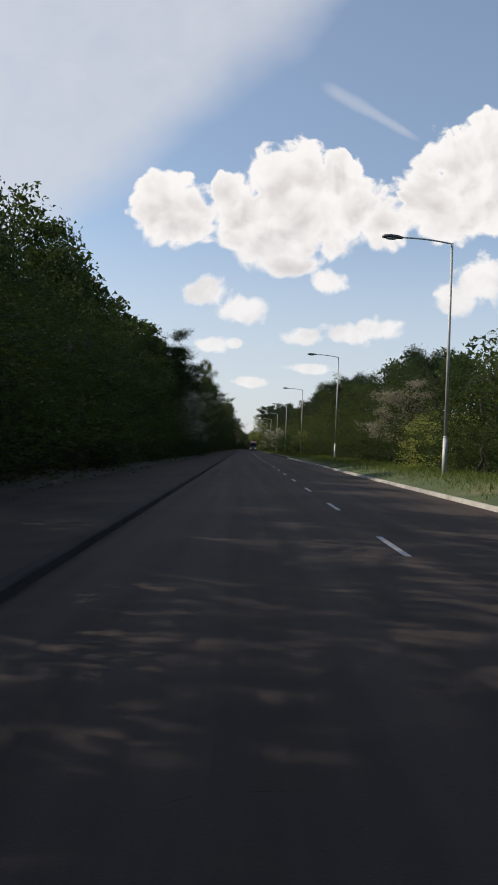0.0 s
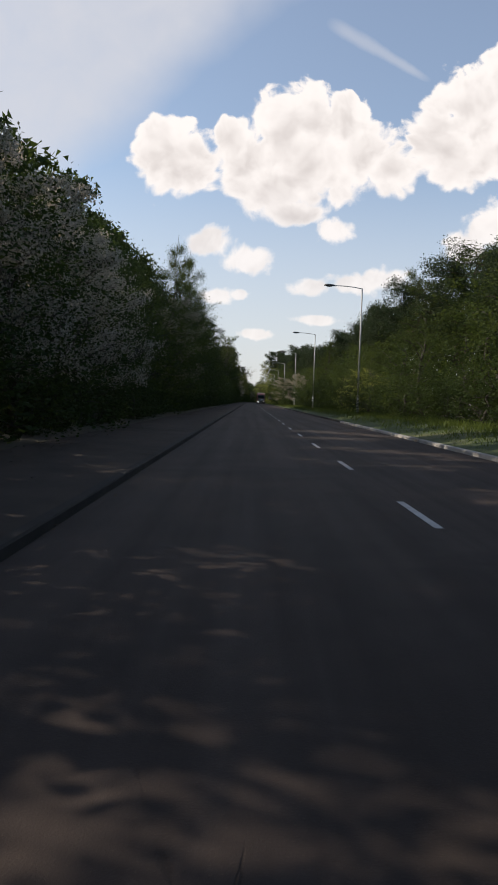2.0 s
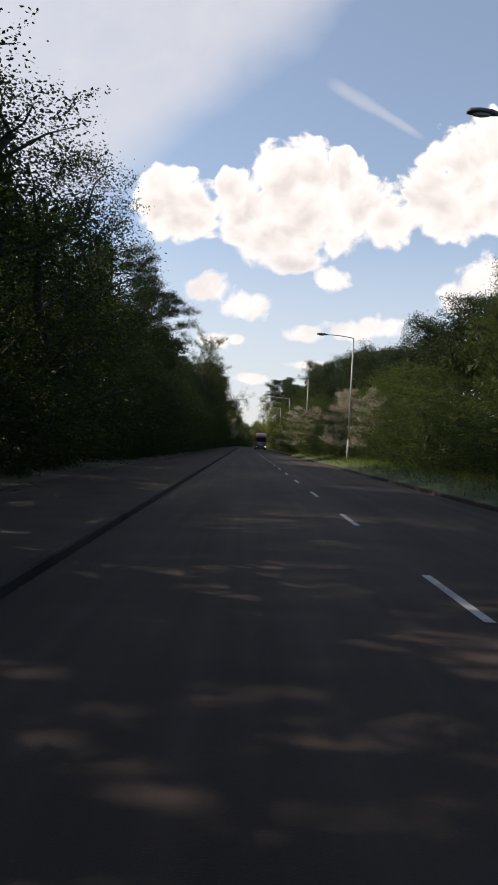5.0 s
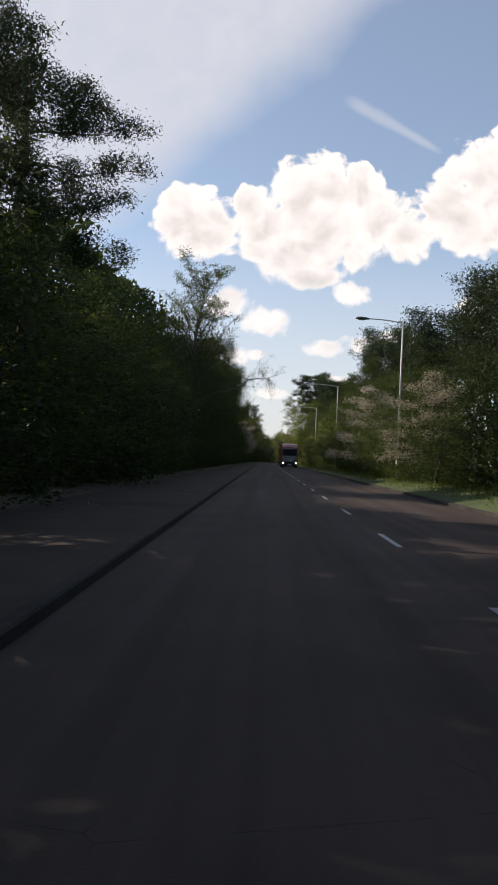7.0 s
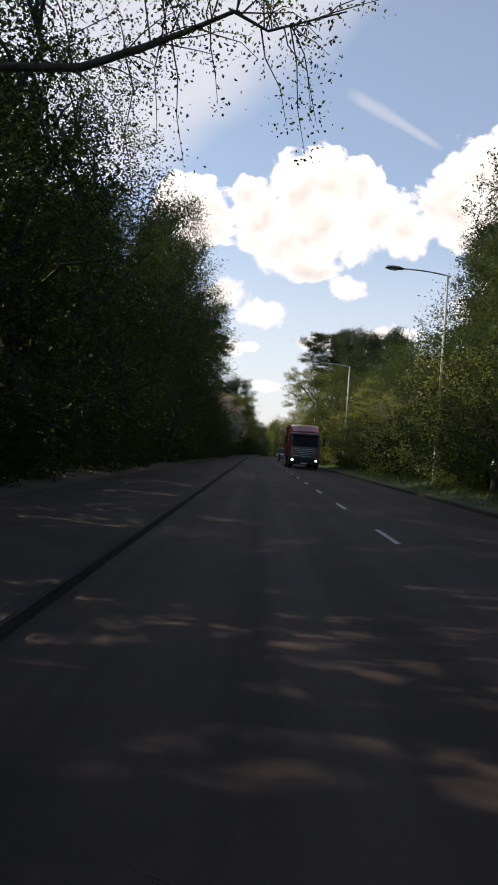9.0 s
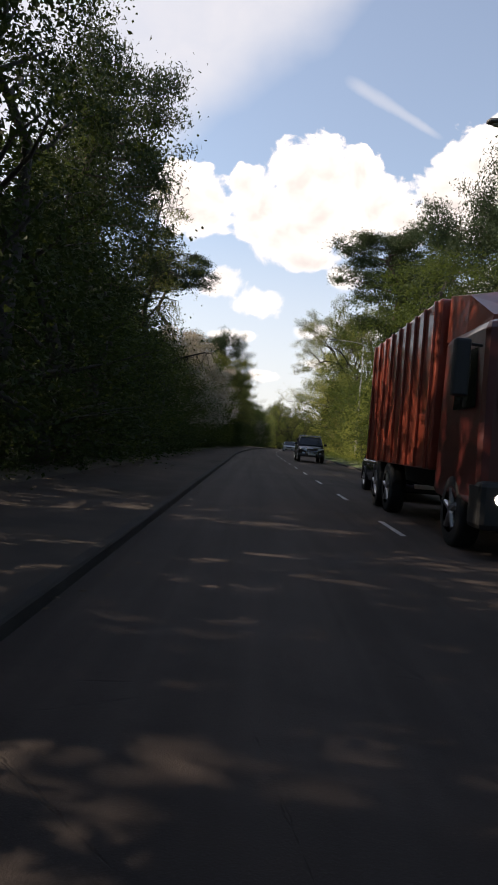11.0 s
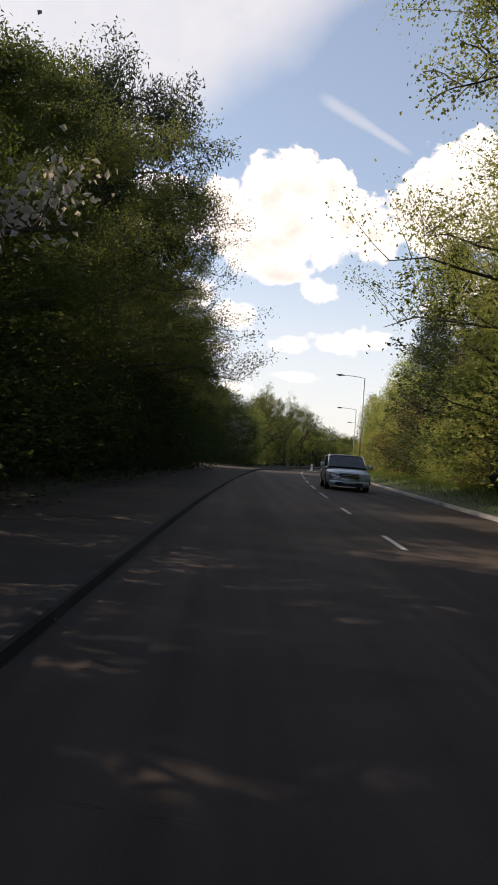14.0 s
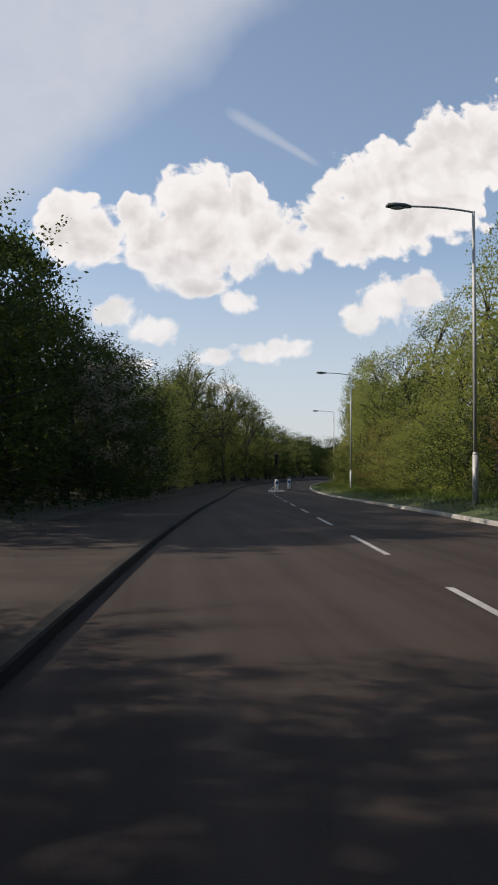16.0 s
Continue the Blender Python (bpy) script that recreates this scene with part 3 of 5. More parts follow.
def airy(seed, name, label, h=10.0, radius=3.2, first=0.25, limbs=11, twigs=9, per=10, size=0.2, leaf=None, bark=None, reach=0.55, droop=0.0, spread=0.2, inner=0.3, stout=0.5, taper=0.75, group="trees along the road"):
    """A thinly leaved tree whose forking limbs show against the sky."""
    rng = np.random.default_rng(seed)
    thing = empty(name, label, "tree", group)
    verts, faces, spots = [], [], []
    stem = bent(rng, Vector((0, 0, -0.4)), Vector((rng.uniform(-0.8, 0.8), rng.uniform(-0.8, 0.8), h * 0.95)), 0.0, 8)
    r0 = 0.014 * h + 0.02
    tube(verts, faces, stem, [r0 * (1.2 - 1.12 * i / 8) for i in range(9)], 8)
    for i in range(limbs):
        f = first + (0.93 - first) * (i + rng.uniform(0, 0.8)) / limbs
        q = f * 8
        j = min(7, int(q))
        start = stem[j].lerp(stem[j + 1], q - j)
        w, out = i * 2.4 + rng.uniform(-0.5, 0.5), radius * (1.1 - f * taper) * rng.uniform(0.8, 1.2)
        end = start + Vector((math.cos(w) * out, math.sin(w) * out, out * reach * rng.uniform(0.6, 1.4)))
        line = bent(rng, start, end, 0.1, 5)
        tube(verts, faces, line, [r0 * stout * (1.15 - f) * (1 - 0.17 * k) for k in range(6)], 5)
        for t in range(twigs):
            g = rng.uniform(inner, 1.0)
            k = min(4, int(g * 5))
            a = line[k].lerp(line[k + 1], g * 5 - k)
            b = a + Vector((rng.normal(0, 0.5), rng.normal(0, 0.5), rng.uniform(0.0, 0.7) - droop)) * out * 0.42
            tw = bent(rng, a, b, -0.1 * droop, 3)
            tube(verts, faces, tw, [0.016, 0.012, 0.009, 0.005], 3)
            spots += [tuple(tw[1]), tuple(tw[2]), tuple(tw[3]), tuple(tw[2].lerp(tw[3], 0.5))]
    lv, lf = leaves(rng, spots, spread, per, size, 0.8, kite=True)
    return finish_tree(thing, name, verts, faces, lv, lf, bark or BARK, leaf or LEAF)


def pine(seed, name, label, h=14.0, radius=3.4, first=0.45, tiers=12, size=0.25, per=70, group="trees along the road"):
    """A pine: long bare stem, level limbs, dark flat plates of needles."""
    rng = np.random.default_rng(seed)
    thing = empty(name, label, "pine tree", group)
    verts, faces, spots = [], [], []
    stem = bent(rng, Vector((0, 0, -0.4)), Vector((rng.uniform(-0.5, 0.5), rng.uniform(-0.5, 0.5), h * 0.97)), 0.0, 8)
    r0 = 0.017 * h
    tube(verts, faces, stem, [r0 * (1.15 - 1.0 * i / 8) for i in range(9)], 8)
    for i in range(tiers * 3):
        f = first + (1 - first) * (i // 3 + rng.uniform(0, 0.7)) / tiers
        q = min(7.99, f * 8)
        j = int(q)
        start = stem[j].lerp(stem[j + 1], q - j)
        w = i * 2.1 + rng.uniform(-0.4, 0.4)
        out = radius * (0.55 + 0.45 * math.sin(math.pi * min(1, (1 - f) / (1 - first) * 0.75 + 0.12))) * rng.uniform(0.55, 1.15)
        end = start + Vector((math.cos(w) * out, math.sin(w) * out, out * rng.uniform(0.0, 0.3)))
        line = bent(rng, start, end, -0.05, 4)
        tube(verts, faces, line, [r0 * 0.2 * (1 - 0.2 * k) for k in range(5)], 5)
        for g in (0.42, 0.56, 0.7, 0.84, 1.0):
            k = min(3, int(g * 4))
            c = line[k].lerp(line[k + 1], g * 4 - k)
            for _ in range(2):
                spots.append((c.x + rng.normal(0, 0.42), c.y + rng.normal(0, 0.42), c.z + 0.15 + rng.normal(0, 0.24)))
    lv, lf = leaves(rng, spots, 0.34, int(per * 1.5), size * 0.72, 0.6, broad=0.16)
    lv = np.asarray(lv)
    return finish_tree(thing, name, verts, faces, lv, lf, PINE_BARK, NEEDLE)


def conifer(seed, label, h=12.0, radius=3.0):
    """A bushy spruce-like conifer, widest near the ground, its shoots turned up at the tips."""
    rng = np.random.default_rng(seed)
    thing = empty("pine_tree", label, "pine tree", "trees along the road")
    verts, faces, spots = [], [], []
    stem = bent(rng, Vector((0, 0, -0.4)), Vector((0.2, -0.1, h * 0.98)), 0.0, 8)
    tube(verts, faces, stem, [0.2 * (1.15 - 1.0 * i / 8) for i in range(9)], 8)
    for i in range(150):
        f = 0.05 + 0.93 * ((i + rng.uniform(0, 1)) / 150) ** 0.9
        q = min(7.99, f * 8)
        start = stem[int(q)].lerp(stem[int(q) + 1], q - int(q))
        w, out = i * 2.4 + rng.uniform(-0.4, 0.4), (radius * (1 - f) ** 0.8 + 0.25) * rng.uniform(0.65, 1.1)
        end = start + Vector((math.cos(w) * out, math.sin(w) * out, out * rng.uniform(0.1, 0.35)))
        line = bent(rng, start, end, -0.08, 4)
        tube(verts, faces, line, [0.05 * (1 - 0.2 * k) for k in range(5)], 4)
        for g in (0.4, 0.6, 0.75, 0.9, 1.0):
            k = min(3, int(g * 4))
            c = line[k].lerp(line[k + 1], g * 4 - k)
            spots.append((c.x, c.y, c.z + 0.08))
        spots += [(end.x, end.y, end.z + 0.2), (end.x, end.y, end.z + 0.4)]
    lv, lf = leaves(rng, spots, 0.14, 36, 0.14, 1.0, broad=0.1)
    return finish_tree(thing, "pine_tree", verts, faces, lv, lf, PINE_BARK, NEEDLE)


class Stand:
    """Keeps one of each kind, and sets the rest beside it as copies; wide and tall are the kind's own build."""

    def __init__(self, thing, height, wide=1.0, tall=1.0):
        self.thing, self.height, self.build, self.used = thing, height, (wide, tall), False

    def plant(self, s, off, h, z=0.2, spin=0.0, wide=1.0):
        k = h / self.height
        x = k * wide * self.build[0]
        m = Matrix.Translation(road(s, off, z)) @ Matrix.Rotation(spin, 4, "Z") @ Matrix.Diagonal((x, x, k * self.build[1], 1))
        if self.used:
            a, b, c = self.thing.scale
            return copy_thing(self.thing, m @ Matrix.Diagonal((1 / a, 1 / b, 1 / c, 1)))
        self.used = True
        self.thing.matrix_basis = m
        return self.thing


TALL = [Stand(broadleaf(11, "tree", "tall dense green broadleaf tree beside the footway, leaves darkened for shade", 14, 0.2, 3.3, 215, 37, 0.138, 0.42, kite=True, leaf=LEAF_SHADED), 14, 1.0, 1.0),
        Stand(broadleaf(12, "tree", "tall dense green broadleaf tree beside the footway, leaves darkened for shade", 14, 0.3, 3.0, 210, 37, 0.138, 0.4, kite=True, leaf=LEAF_SHADED, top=0.7), 14, 1.15, 0.8),
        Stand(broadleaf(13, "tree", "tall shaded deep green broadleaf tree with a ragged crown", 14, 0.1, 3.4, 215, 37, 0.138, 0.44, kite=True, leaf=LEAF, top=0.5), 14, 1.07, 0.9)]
LOW = [Stand(broadleaf(14, "tree", "bushy green broadleaf tree with leaves to the ground", 8, 0.0, 2.9, 135, 35, 0.145, 0.36, kite=True, leaf=LEAF), 8, 1.16, 0.79),
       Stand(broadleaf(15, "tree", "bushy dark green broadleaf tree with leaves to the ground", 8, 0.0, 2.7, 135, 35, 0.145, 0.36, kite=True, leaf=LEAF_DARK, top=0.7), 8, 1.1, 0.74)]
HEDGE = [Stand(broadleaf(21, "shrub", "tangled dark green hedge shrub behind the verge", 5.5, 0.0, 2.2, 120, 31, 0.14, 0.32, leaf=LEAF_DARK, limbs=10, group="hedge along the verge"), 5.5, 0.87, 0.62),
         Stand(broadleaf(22, "shrub", "leafy mid-green hedge shrub behind the verge", 5.5, 0.0, 2.4, 120, 31, 0.138, 0.34, limbs=10, top=0.4, group="hedge along the verge"), 5.5, 1.02, 0.64),
         Stand(broadleaf(23, "shrub", "rusty brown and green hedge shrub behind the verge", 5.5, 0.0, 2.1, 110, 31, 0.138, 0.3, leaf=LEAF_RUST, limbs=10, top=0.6, group="hedge along the verge"), 5.5, 1.07, 0.9),
         Stand(broadleaf(24, "shrub", "fresh yellow-green hedge shrub behind the verge", 5.5, 0.0, 2.2, 115, 31, 0.14, 0.32, leaf=LEAF_FRESH, limbs=10, top=0.6, group="hedge along the verge"), 5.5, 1.07, 0.83)]
MID = [Stand(broadleaf(25, "tree", "green broadleaf tree rising over the hedge", 10, 1.0, 2.7, 145, 32, 0.142, 0.38, limbs=12), 10, 1.05, 0.85),
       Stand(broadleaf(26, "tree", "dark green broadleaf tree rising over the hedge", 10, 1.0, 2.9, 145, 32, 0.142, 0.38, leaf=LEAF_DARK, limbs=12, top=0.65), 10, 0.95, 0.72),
       Stand(broadleaf(27, "tree", "sunlit yellow-green tree rising over the hedge", 10, 0.6, 2.5, 155, 32, 0.14, 0.34, leaf=LEAF_FRESH, limbs=12, top=0.75), 10, 1.09, 0.76)]
LATE = [MID[2], MID[0]]
PINES = [Stand(pine(41, "pine_tree", "dark Scots pine with flat plates of needles"), 14), Stand(pine(42, "pine_tree", "dark Scots pine with a broad flat top", first=0.55, radius=3.9, tiers=9), 14)]
UMBRELLA = [Stand(pine(44, "pine_tree", "tall pine with a bare stem and an umbrella top", 22, 3.7, 0.83, 6, 0.25, 150), 22),
            Stand(pine(45, "pine_tree", "tall pine with a bare stem and a ragged crown", 21, 3.8, 0.6, 10, 0.25, 150), 21)]
BIG_PINE = Stand(pine(46, "pine_tree", "big dark pine with layered plates of needles", 20, 4.8, 0.52, 10, 0.24, 150), 20)
CONE = Stand(conifer(43, "dark bushy conifer with upright shoots"), 12, 1.2, 1.1)
SPARSE = [Stand(airy(51, "tree", "thinly leaved tree with fine upright limbs", 14, 3.6, 0.3, 16, 13, 22, 0.095, spread=0.26, bark=DARK_BARK), 14, 0.8, 1.0),
          Stand(airy(52, "tree", "thinly leaved tree with spreading limbs", 14, 3.9, 0.25, 16, 13, 22, 0.095, reach=0.35, spread=0.27, droop=0.5, bark=DARK_BARK), 14, 0.75, 1.0)]
# Paler leaves paint the birch twigs sunlit; dark bark paints its trunk shaded.
WEEPING = Stand(airy(53, "tree", "weeping birch with hanging leafy twigs", 16, 3.3, 0.3, 24, 17, 9, 0.085, leaf=LEAF_SPRING_LIT, bark=DARK_BARK, reach=0.3, droop=1.2, spread=0.15), 16)
BOUGHS = Stand(airy(61, "tree", "fresh green leafy tree reaching out over the road", 14, 7.4, 0.3, 28, 18, 28, 0.108, leaf=LEAF_FRESH, bark=DARK_BARK, reach=0.3, spread=0.34, taper=0.6), 14)
# Lighter leaf colour stands in for light on these boughs.
OVERHANG = Stand(airy(62, "tree", "tall leafy tree whose level boughs hang over the road", 16, 7.0, 0.2, 38, 20, 32, 0.1, leaf=LEAF_SPRING_LIT, bark=DARK_BARK, reach=0.16, spread=0.25, taper=0.6, stout=0.4, droop=0.2), 16)
SPREAD = Stand(airy(59, "tree", "big leafy tree with level boughs over the footway", 16, 5.2, 0.22, 30, 22, 36, 0.1, reach=0.3, spread=0.27), 16)
CHERRY = [Stand(airy(55, "tree", "cherry tree with pale pink-white blossom", 10, 3.6, 0.12, 18, 14, 12, 0.13, leaf=BLOSSOM, reach=0.75, spread=0.22), 10, 0.75, 0.8),
          Stand(airy(56, "tree", "hawthorn with fading cream blossom", 10, 3.3, 0.1, 18, 14, 12, 0.13, leaf=BLOSSOM, reach=0.45, spread=0.24), 10, 0.78, 0.8)]


def forked(seed, name, label, h, radius, trunk, leaf, bark, per=26, size=0.1, levels=4, splits=3, first=5):
    """A big tree whose trunk forks again and again into rising limbs, leaves round the outer twigs."""
    rng = np.random.default_rng(seed)
    thing = empty(name, label, "tree", "trees along the road")
    verts, faces, spots = [], [], []
    stem = bent(rng, Vector((0, 0, -0.4)), Vector((0.3, -0.2, trunk)), 0.0, 5)
    tube(verts, faces, stem, [0.30 - 0.025 * i for i in range(6)], 8)

    def grow(p, way, length, r, level):
        end = p + way * length
        line = bent(rng, p, end, 0.07, 4)
        tube(verts, faces, line, [r * (1 - 0.09 * i) for i in range(5)], 6 if level < 2 else (4 if level < 3 else 3))
        if level >= levels - 1:
            spots.extend(tuple(q) for q in line[2:])
        if level == levels:
            return
        for i in range(splits if level else 3):
            w, a = rng.uniform(0, 2 * math.pi), rng.uniform(0.4, 1.05)
            side = way.orthogonal().normalized()
            side.rotate(Matrix.Rotation(w, 3, way))
            turn = (way * math.cos(a) + side * math.sin(a) + Vector((0, 0, 0.04))).normalized()
            start = line[4] if i < 2 else line[int(rng.integers(2, 4))]
            grow(start, turn, length * rng.uniform(0.58, 0.82), r * 0.62, level + 1)

    for i in range(first):
        w, a = 2 * math.pi * i / first + rng.uniform(-0.4, 0.4), rng.uniform(0.55, 1.2) if i else 0.12
        grow(stem[5 if i < 3 else 4], Vector((math.sin(a) * math.cos(w), math.sin(a) * math.sin(w), math.cos(a))), (h - trunk) * 0.42, 0.17, 0)
    sp = np.array(spots)
    kx, kz = radius / np.percentile(np.hypot(sp[:, 0], sp[:, 1]), 97), (h - trunk) / (np.percentile(sp[:, 2], 99) - trunk)

    def fit(v):
        return Vector((v[0] * kx, v[1] * kx, v[2] if v[2] < trunk else trunk + (v[2] - trunk) * kz))

    verts, spots = [fit(v) for v in verts], [tuple(fit(v)) for v in spots]
    lv, lf = leaves(rng, spots, 0.27, per, size, 0.7, kite=True)
    return finish_tree(thing, name, verts, faces, lv, lf, bark, leaf)


OAK = Stand(forked(64, "tree", "big spreading tree with dark forking limbs and thin spring leaves", 19.5, 8.6, 8.0, LEAF_SPRING_LIT, DARK_BARK, 25, 0.125), 19.5)
FAR_ROUND = Stand(forked(65, "tree", "round-headed tree with thin sunlit spring leaves", 12, 4.6, 4.0, LEAF_SPRING_LIT, DARK_BARK, 11, 0.15, 3, 3, 6), 12)
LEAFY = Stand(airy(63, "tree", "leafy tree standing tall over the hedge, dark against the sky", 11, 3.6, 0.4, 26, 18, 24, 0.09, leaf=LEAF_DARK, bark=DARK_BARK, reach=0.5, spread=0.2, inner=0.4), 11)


def poplar_over_road():
    """The thin tall tree whose long limb hangs over the road."""
    thing = airy(57, "tree", "tall thinly leaved tree, one long limb over the road", 17, 3.7, 0.45, 34, 14, 9, 0.12, reach=1.25, spread=0.17, inner=0.2, taper=0.62)
    rng = np.random.default_rng(58)
    verts, faces, spots = [], [], []
    line = bent(rng, Vector((0, 0, 5.5)), Vector((7.2, 1.2, 8.5)), 0.05, 8)
    tube(verts, faces, line, [0.11 * (1 - 0.11 * k) for k in range(9)], 6)
    for i in range(46):
        g = rng.uniform(0.3, 1.0) * 8
        k = min(7, int(g))
        a = line[k].lerp(line[k + 1], g - k)
        b = a + Vector((rng.uniform(-0.3, 1.0), rng.normal(0, 0.8), rng.normal(0.1, 0.7))) * 1.3
        tw = bent(rng, a, b, 0.05, 3)
        tube(verts, faces, tw, [0.018, 0.013, 0.009, 0.005], 3)
        spots += [tuple(p) for p in tw[1:]]
    lv, lf = leaves(rng, spots, 0.17, 20, 0.075, 0.8, kite=True)
    limb = mesh("long_limb", verts, faces, BARK, thing, smooth=True)
    mesh("foliage", lv, lf, LEAF, limb)
    return thing


def profile(points, s):
    xs, hs = zip(*points)
    return float(np.interp(s, xs, hs))


LEFT_TOPS = [(-20, 5.6), (20, 6.5), (36, 9.2), (54, 9.6), (61, 8.4), (68, 8.6), (78, 7.8), (92, 10), (104, 12), (116, 14), (126, 13.5), (150, 13), (164, 10), (172, 8),
             (200, 7.6), (208, 9), (222, 12), (240, 14.4), (262, 16), (273, 17), (280, 11), (287, 9.2), (306, 9), (315, 9), (326, 8.6), (336, 8.4), (346, 8.8), (356, 10), (364, 12.6), (382, 13),
             (387, 10), (398, 9.4), (410, 9.2), (420, 9), (432, 10.5), (455, 11), (480, 13), (510, 12), (540, 9.5), (640, 9)]
RIGHT_TOPS = [(-20, 6.5), (27, 7.3), (45, 8.6), (70, 9), (97, 7.5), (112, 9.2), (125, 9.8), (140, 8.4), (157, 9.6), (185, 10.6), (220, 10.6), (241, 12.3),
              (256, 14), (266, 12.3), (296, 12.5), (312, 10), (340, 9), (356, 9), (368, 9), (388, 10.0), (400, 9.8), (410, 10.8), (424, 10), (437, 9.4), (455, 11), (620, 11)]
rng = np.random.default_rng(7)
s = -9.0
while s < 530:
    h = profile(LEFT_TOPS, s) * rng.uniform(0.88, 1.08)
    h = min(h, 8.5) if 340 < s < 384 else h
    kinds = LATE if s > 428 else (TALL if h > 10.2 else LOW)
    h *= rng.uniform(0.8, 1.2) if s > 428 else 1.0
    if not 384.0 < s < 398.5:
        wide = (1.0 if h > 12 else 1.12) * (10 if s > 428 else (14 if h > 10.2 else 8)) / h * rng.uniform(0.94, 1.1)
        kinds[int(rng.integers(len(kinds)))].plant(s, (-6.4 if 252 < s < 302 else -7.3) + rng.uniform(-0.6, 0.5), h, 0.2, rng.uniform(0, 6.28), min(1.5, wide))
    s += rng.uniform(3.1, 4.0)
s = -9.0
while s < 530:
    h = min(6.5, 0.62 * profile(RIGHT_TOPS, s)) * rng.uniform(0.75, 1.1)
    k = int(rng.choice(4, p=[0.82, 0.16, 0.01, 0.01] if s < 100 else [0.62, 0.36, 0.01, 0.01] if s < 240 else ([0.4, 0.4, 0.08, 0.12] if s < 318 else [0.2, 0.32, 0.2, 0.28])))
    front = float(np.interp(s, (80, 105, 185, 200, 320, 350), (10.3, 9.2, 9.2, 8.4, 8.4, 10.3)))
    HEDGE[k].plant(s, front + rng.uniform(-0.5, 0.5), h, 0.42, rng.uniform(0, 6.28), min(1.4, 5.5 / h) * rng.uniform(0.95, 1.15))
    s += rng.uniform(2.8, 3.6)
s = -9.0
while s < 530:
    h = profile(RIGHT_TOPS, s) * rng.uniform(0.95, 1.18) * float(np.interp(s, (85, 105, 200, 228, 335, 345, 376, 388), (1.0, 0.7, 0.7, 0.82, 0.82, 1.0, 1.0, 1.4)))
    k = int(rng.choice(3, p=[0.3, 0.66, 0.04] if s < 100 else [0.5, 0.42, 0.08] if s < 300 else ([0.42, 0.15, 0.43] if s < 384 else [0.25, 0.03, 0.72])))
    if not 364 < s < 390:
        MID[k].plant(s, (12.2 if not 95 < s < 340 else (11.3 if s < 190 else 10.4)) + rng.uniform(-0.7, 0.7), h, 0.5, rng.uniform(0, 6.28), min(1.4, 10.5 / h) * rng.uniform(0.95, 1.15))
    s += rng.uniform(3.4, 4.6)

for s, off, h in [(263, -8.6, 17.5), (271, -9, 18), (294, -8.6, 18), (300, -9.2, 17), (363, -10.2, 15.5), (298, 14, 16.5), (306, 13.6, 17.5), (314, 13.4, 18.5), (250, 14.8, 17.5), (260, 15, 17.0)]:
    PINES[int(rng.integers(2))].plant(s, off, h, 0.4, rng.uniform(0, 6.28), min(1.1, 14.0 / h))
s = 50.0
while s < 246:
    h = profile([(50, 9), (80, 10.2), (120, 11.5), (138, 12.2), (148, 11), (170, 11.5), (190, 12), (246, 14.5)], s) * rng.uniform(0.9, 1.06)
    PINES[int(rng.integers(2))].plant(s, 14.4 + rng.uniform(-0.8, 1.2), h, 0.4, rng.uniform(0, 6.28), 1.12)
    s += rng.uniform(6.0, 9.5)
BIG_PINE.plant(197.5, -11.0, 18.2, 0.3, 0.6, 1.12)
BIG_PINE.plant(183.5, -13.2, 18.6, 0.3, 2.6)
for s, off, h in [(178, 8.5, 7.6), (184, 8.8, 8.2), (171, 9.0, 7.0)]:
    CHERRY[1].plant(s, off, h, 0.4, s)
# Brambles and saplings in the shade along the back of the footway.
s = -8.0
while s < 340:
    HEDGE[0].plant(s, -6.2 + rng.uniform(-0.4, 0.3), rng.uniform(2.3, 3.6), 0.15, rng.uniform(0, 6.28), rng.uniform(1.2, 1.5))
    s += rng.uniform(2.8, 3.8)
for s, off, h in [(381, 11.2, 14.0), (389, 11.0, 12.0), (385, 13.5, 12.5)]:
    CONE.plant(s, off, h, 0.4, rng.uniform(0, 6.28), 1.1)
LEAFY.plant(55.8, -6.1, 10.0, 0.2, 2.6, 1.15)
for s, off, h in [(112, -6.8, 16.5), (120, -6.4, 17), (131, -7, 15.5), (219, -8, 10), (291, -8.2, 15), (92, 10.6, 10), (150, 11, 10.5), (246, 10.6, 14), (418, -9, 10)]:
    SPARSE[int(rng.integers(2))].plant(s, off, h, 0.3, rng.uniform(0, 6.28), 0.7 if off < 0 else 1.0)
for s, off, h in [(61, -6.4, 9.0), (66, -6.2, 9.6), (70.5, -6.1, 9.8), (75, -6.1, 9.4), (80, -6.3, 8.8), (104, -6.6, 11.5), (205, 8.2, 7.6), (222, 7.7, 8.8), (46, 10.6, 7.4), (264, 10, 7), (412, -6.6, 7.2), (424, -6.6, 7.6)]:
    CHERRY[int(rng.integers(2))].plant(s, off, h, 0.3, rng.uniform(0, 6.28), 1.5 if off > 0 else 0.9)
for s, off, h, spin in [(315.5, -6.8, 11.5, 0.4), (320.5, -6.4, 12.0, 1.9), (326, -6.2, 12.0, 3.3), (331, -6.8, 11.5, 5.1)]:
    CHERRY[int(s) % 2].plant(s, off, h, 0.3, spin, 1.3)
TALL[0].plant(233, -6.9, 14.5, 0.2, 1.0)
WEEPING.plant(303.5, -6.4, 17.0, 0.2)
for s, off, h, spin in [(452, -6.6, 12.5, 0.3), (463, -7.4, 14.5, 2.0), (472, -5.5, 13.5, 4.1), (489, -6.0, 13, 5.0)]:
    FAR_ROUND.plant(s, off, h, 0.2, spin)
CHERRY[0].plant(342.8, -6.5, 13.5, 0.2, 0.7, 1.0)
PINES[0].plant(364, -6.6, 16.5, 0.2, 2.0, 0.75)
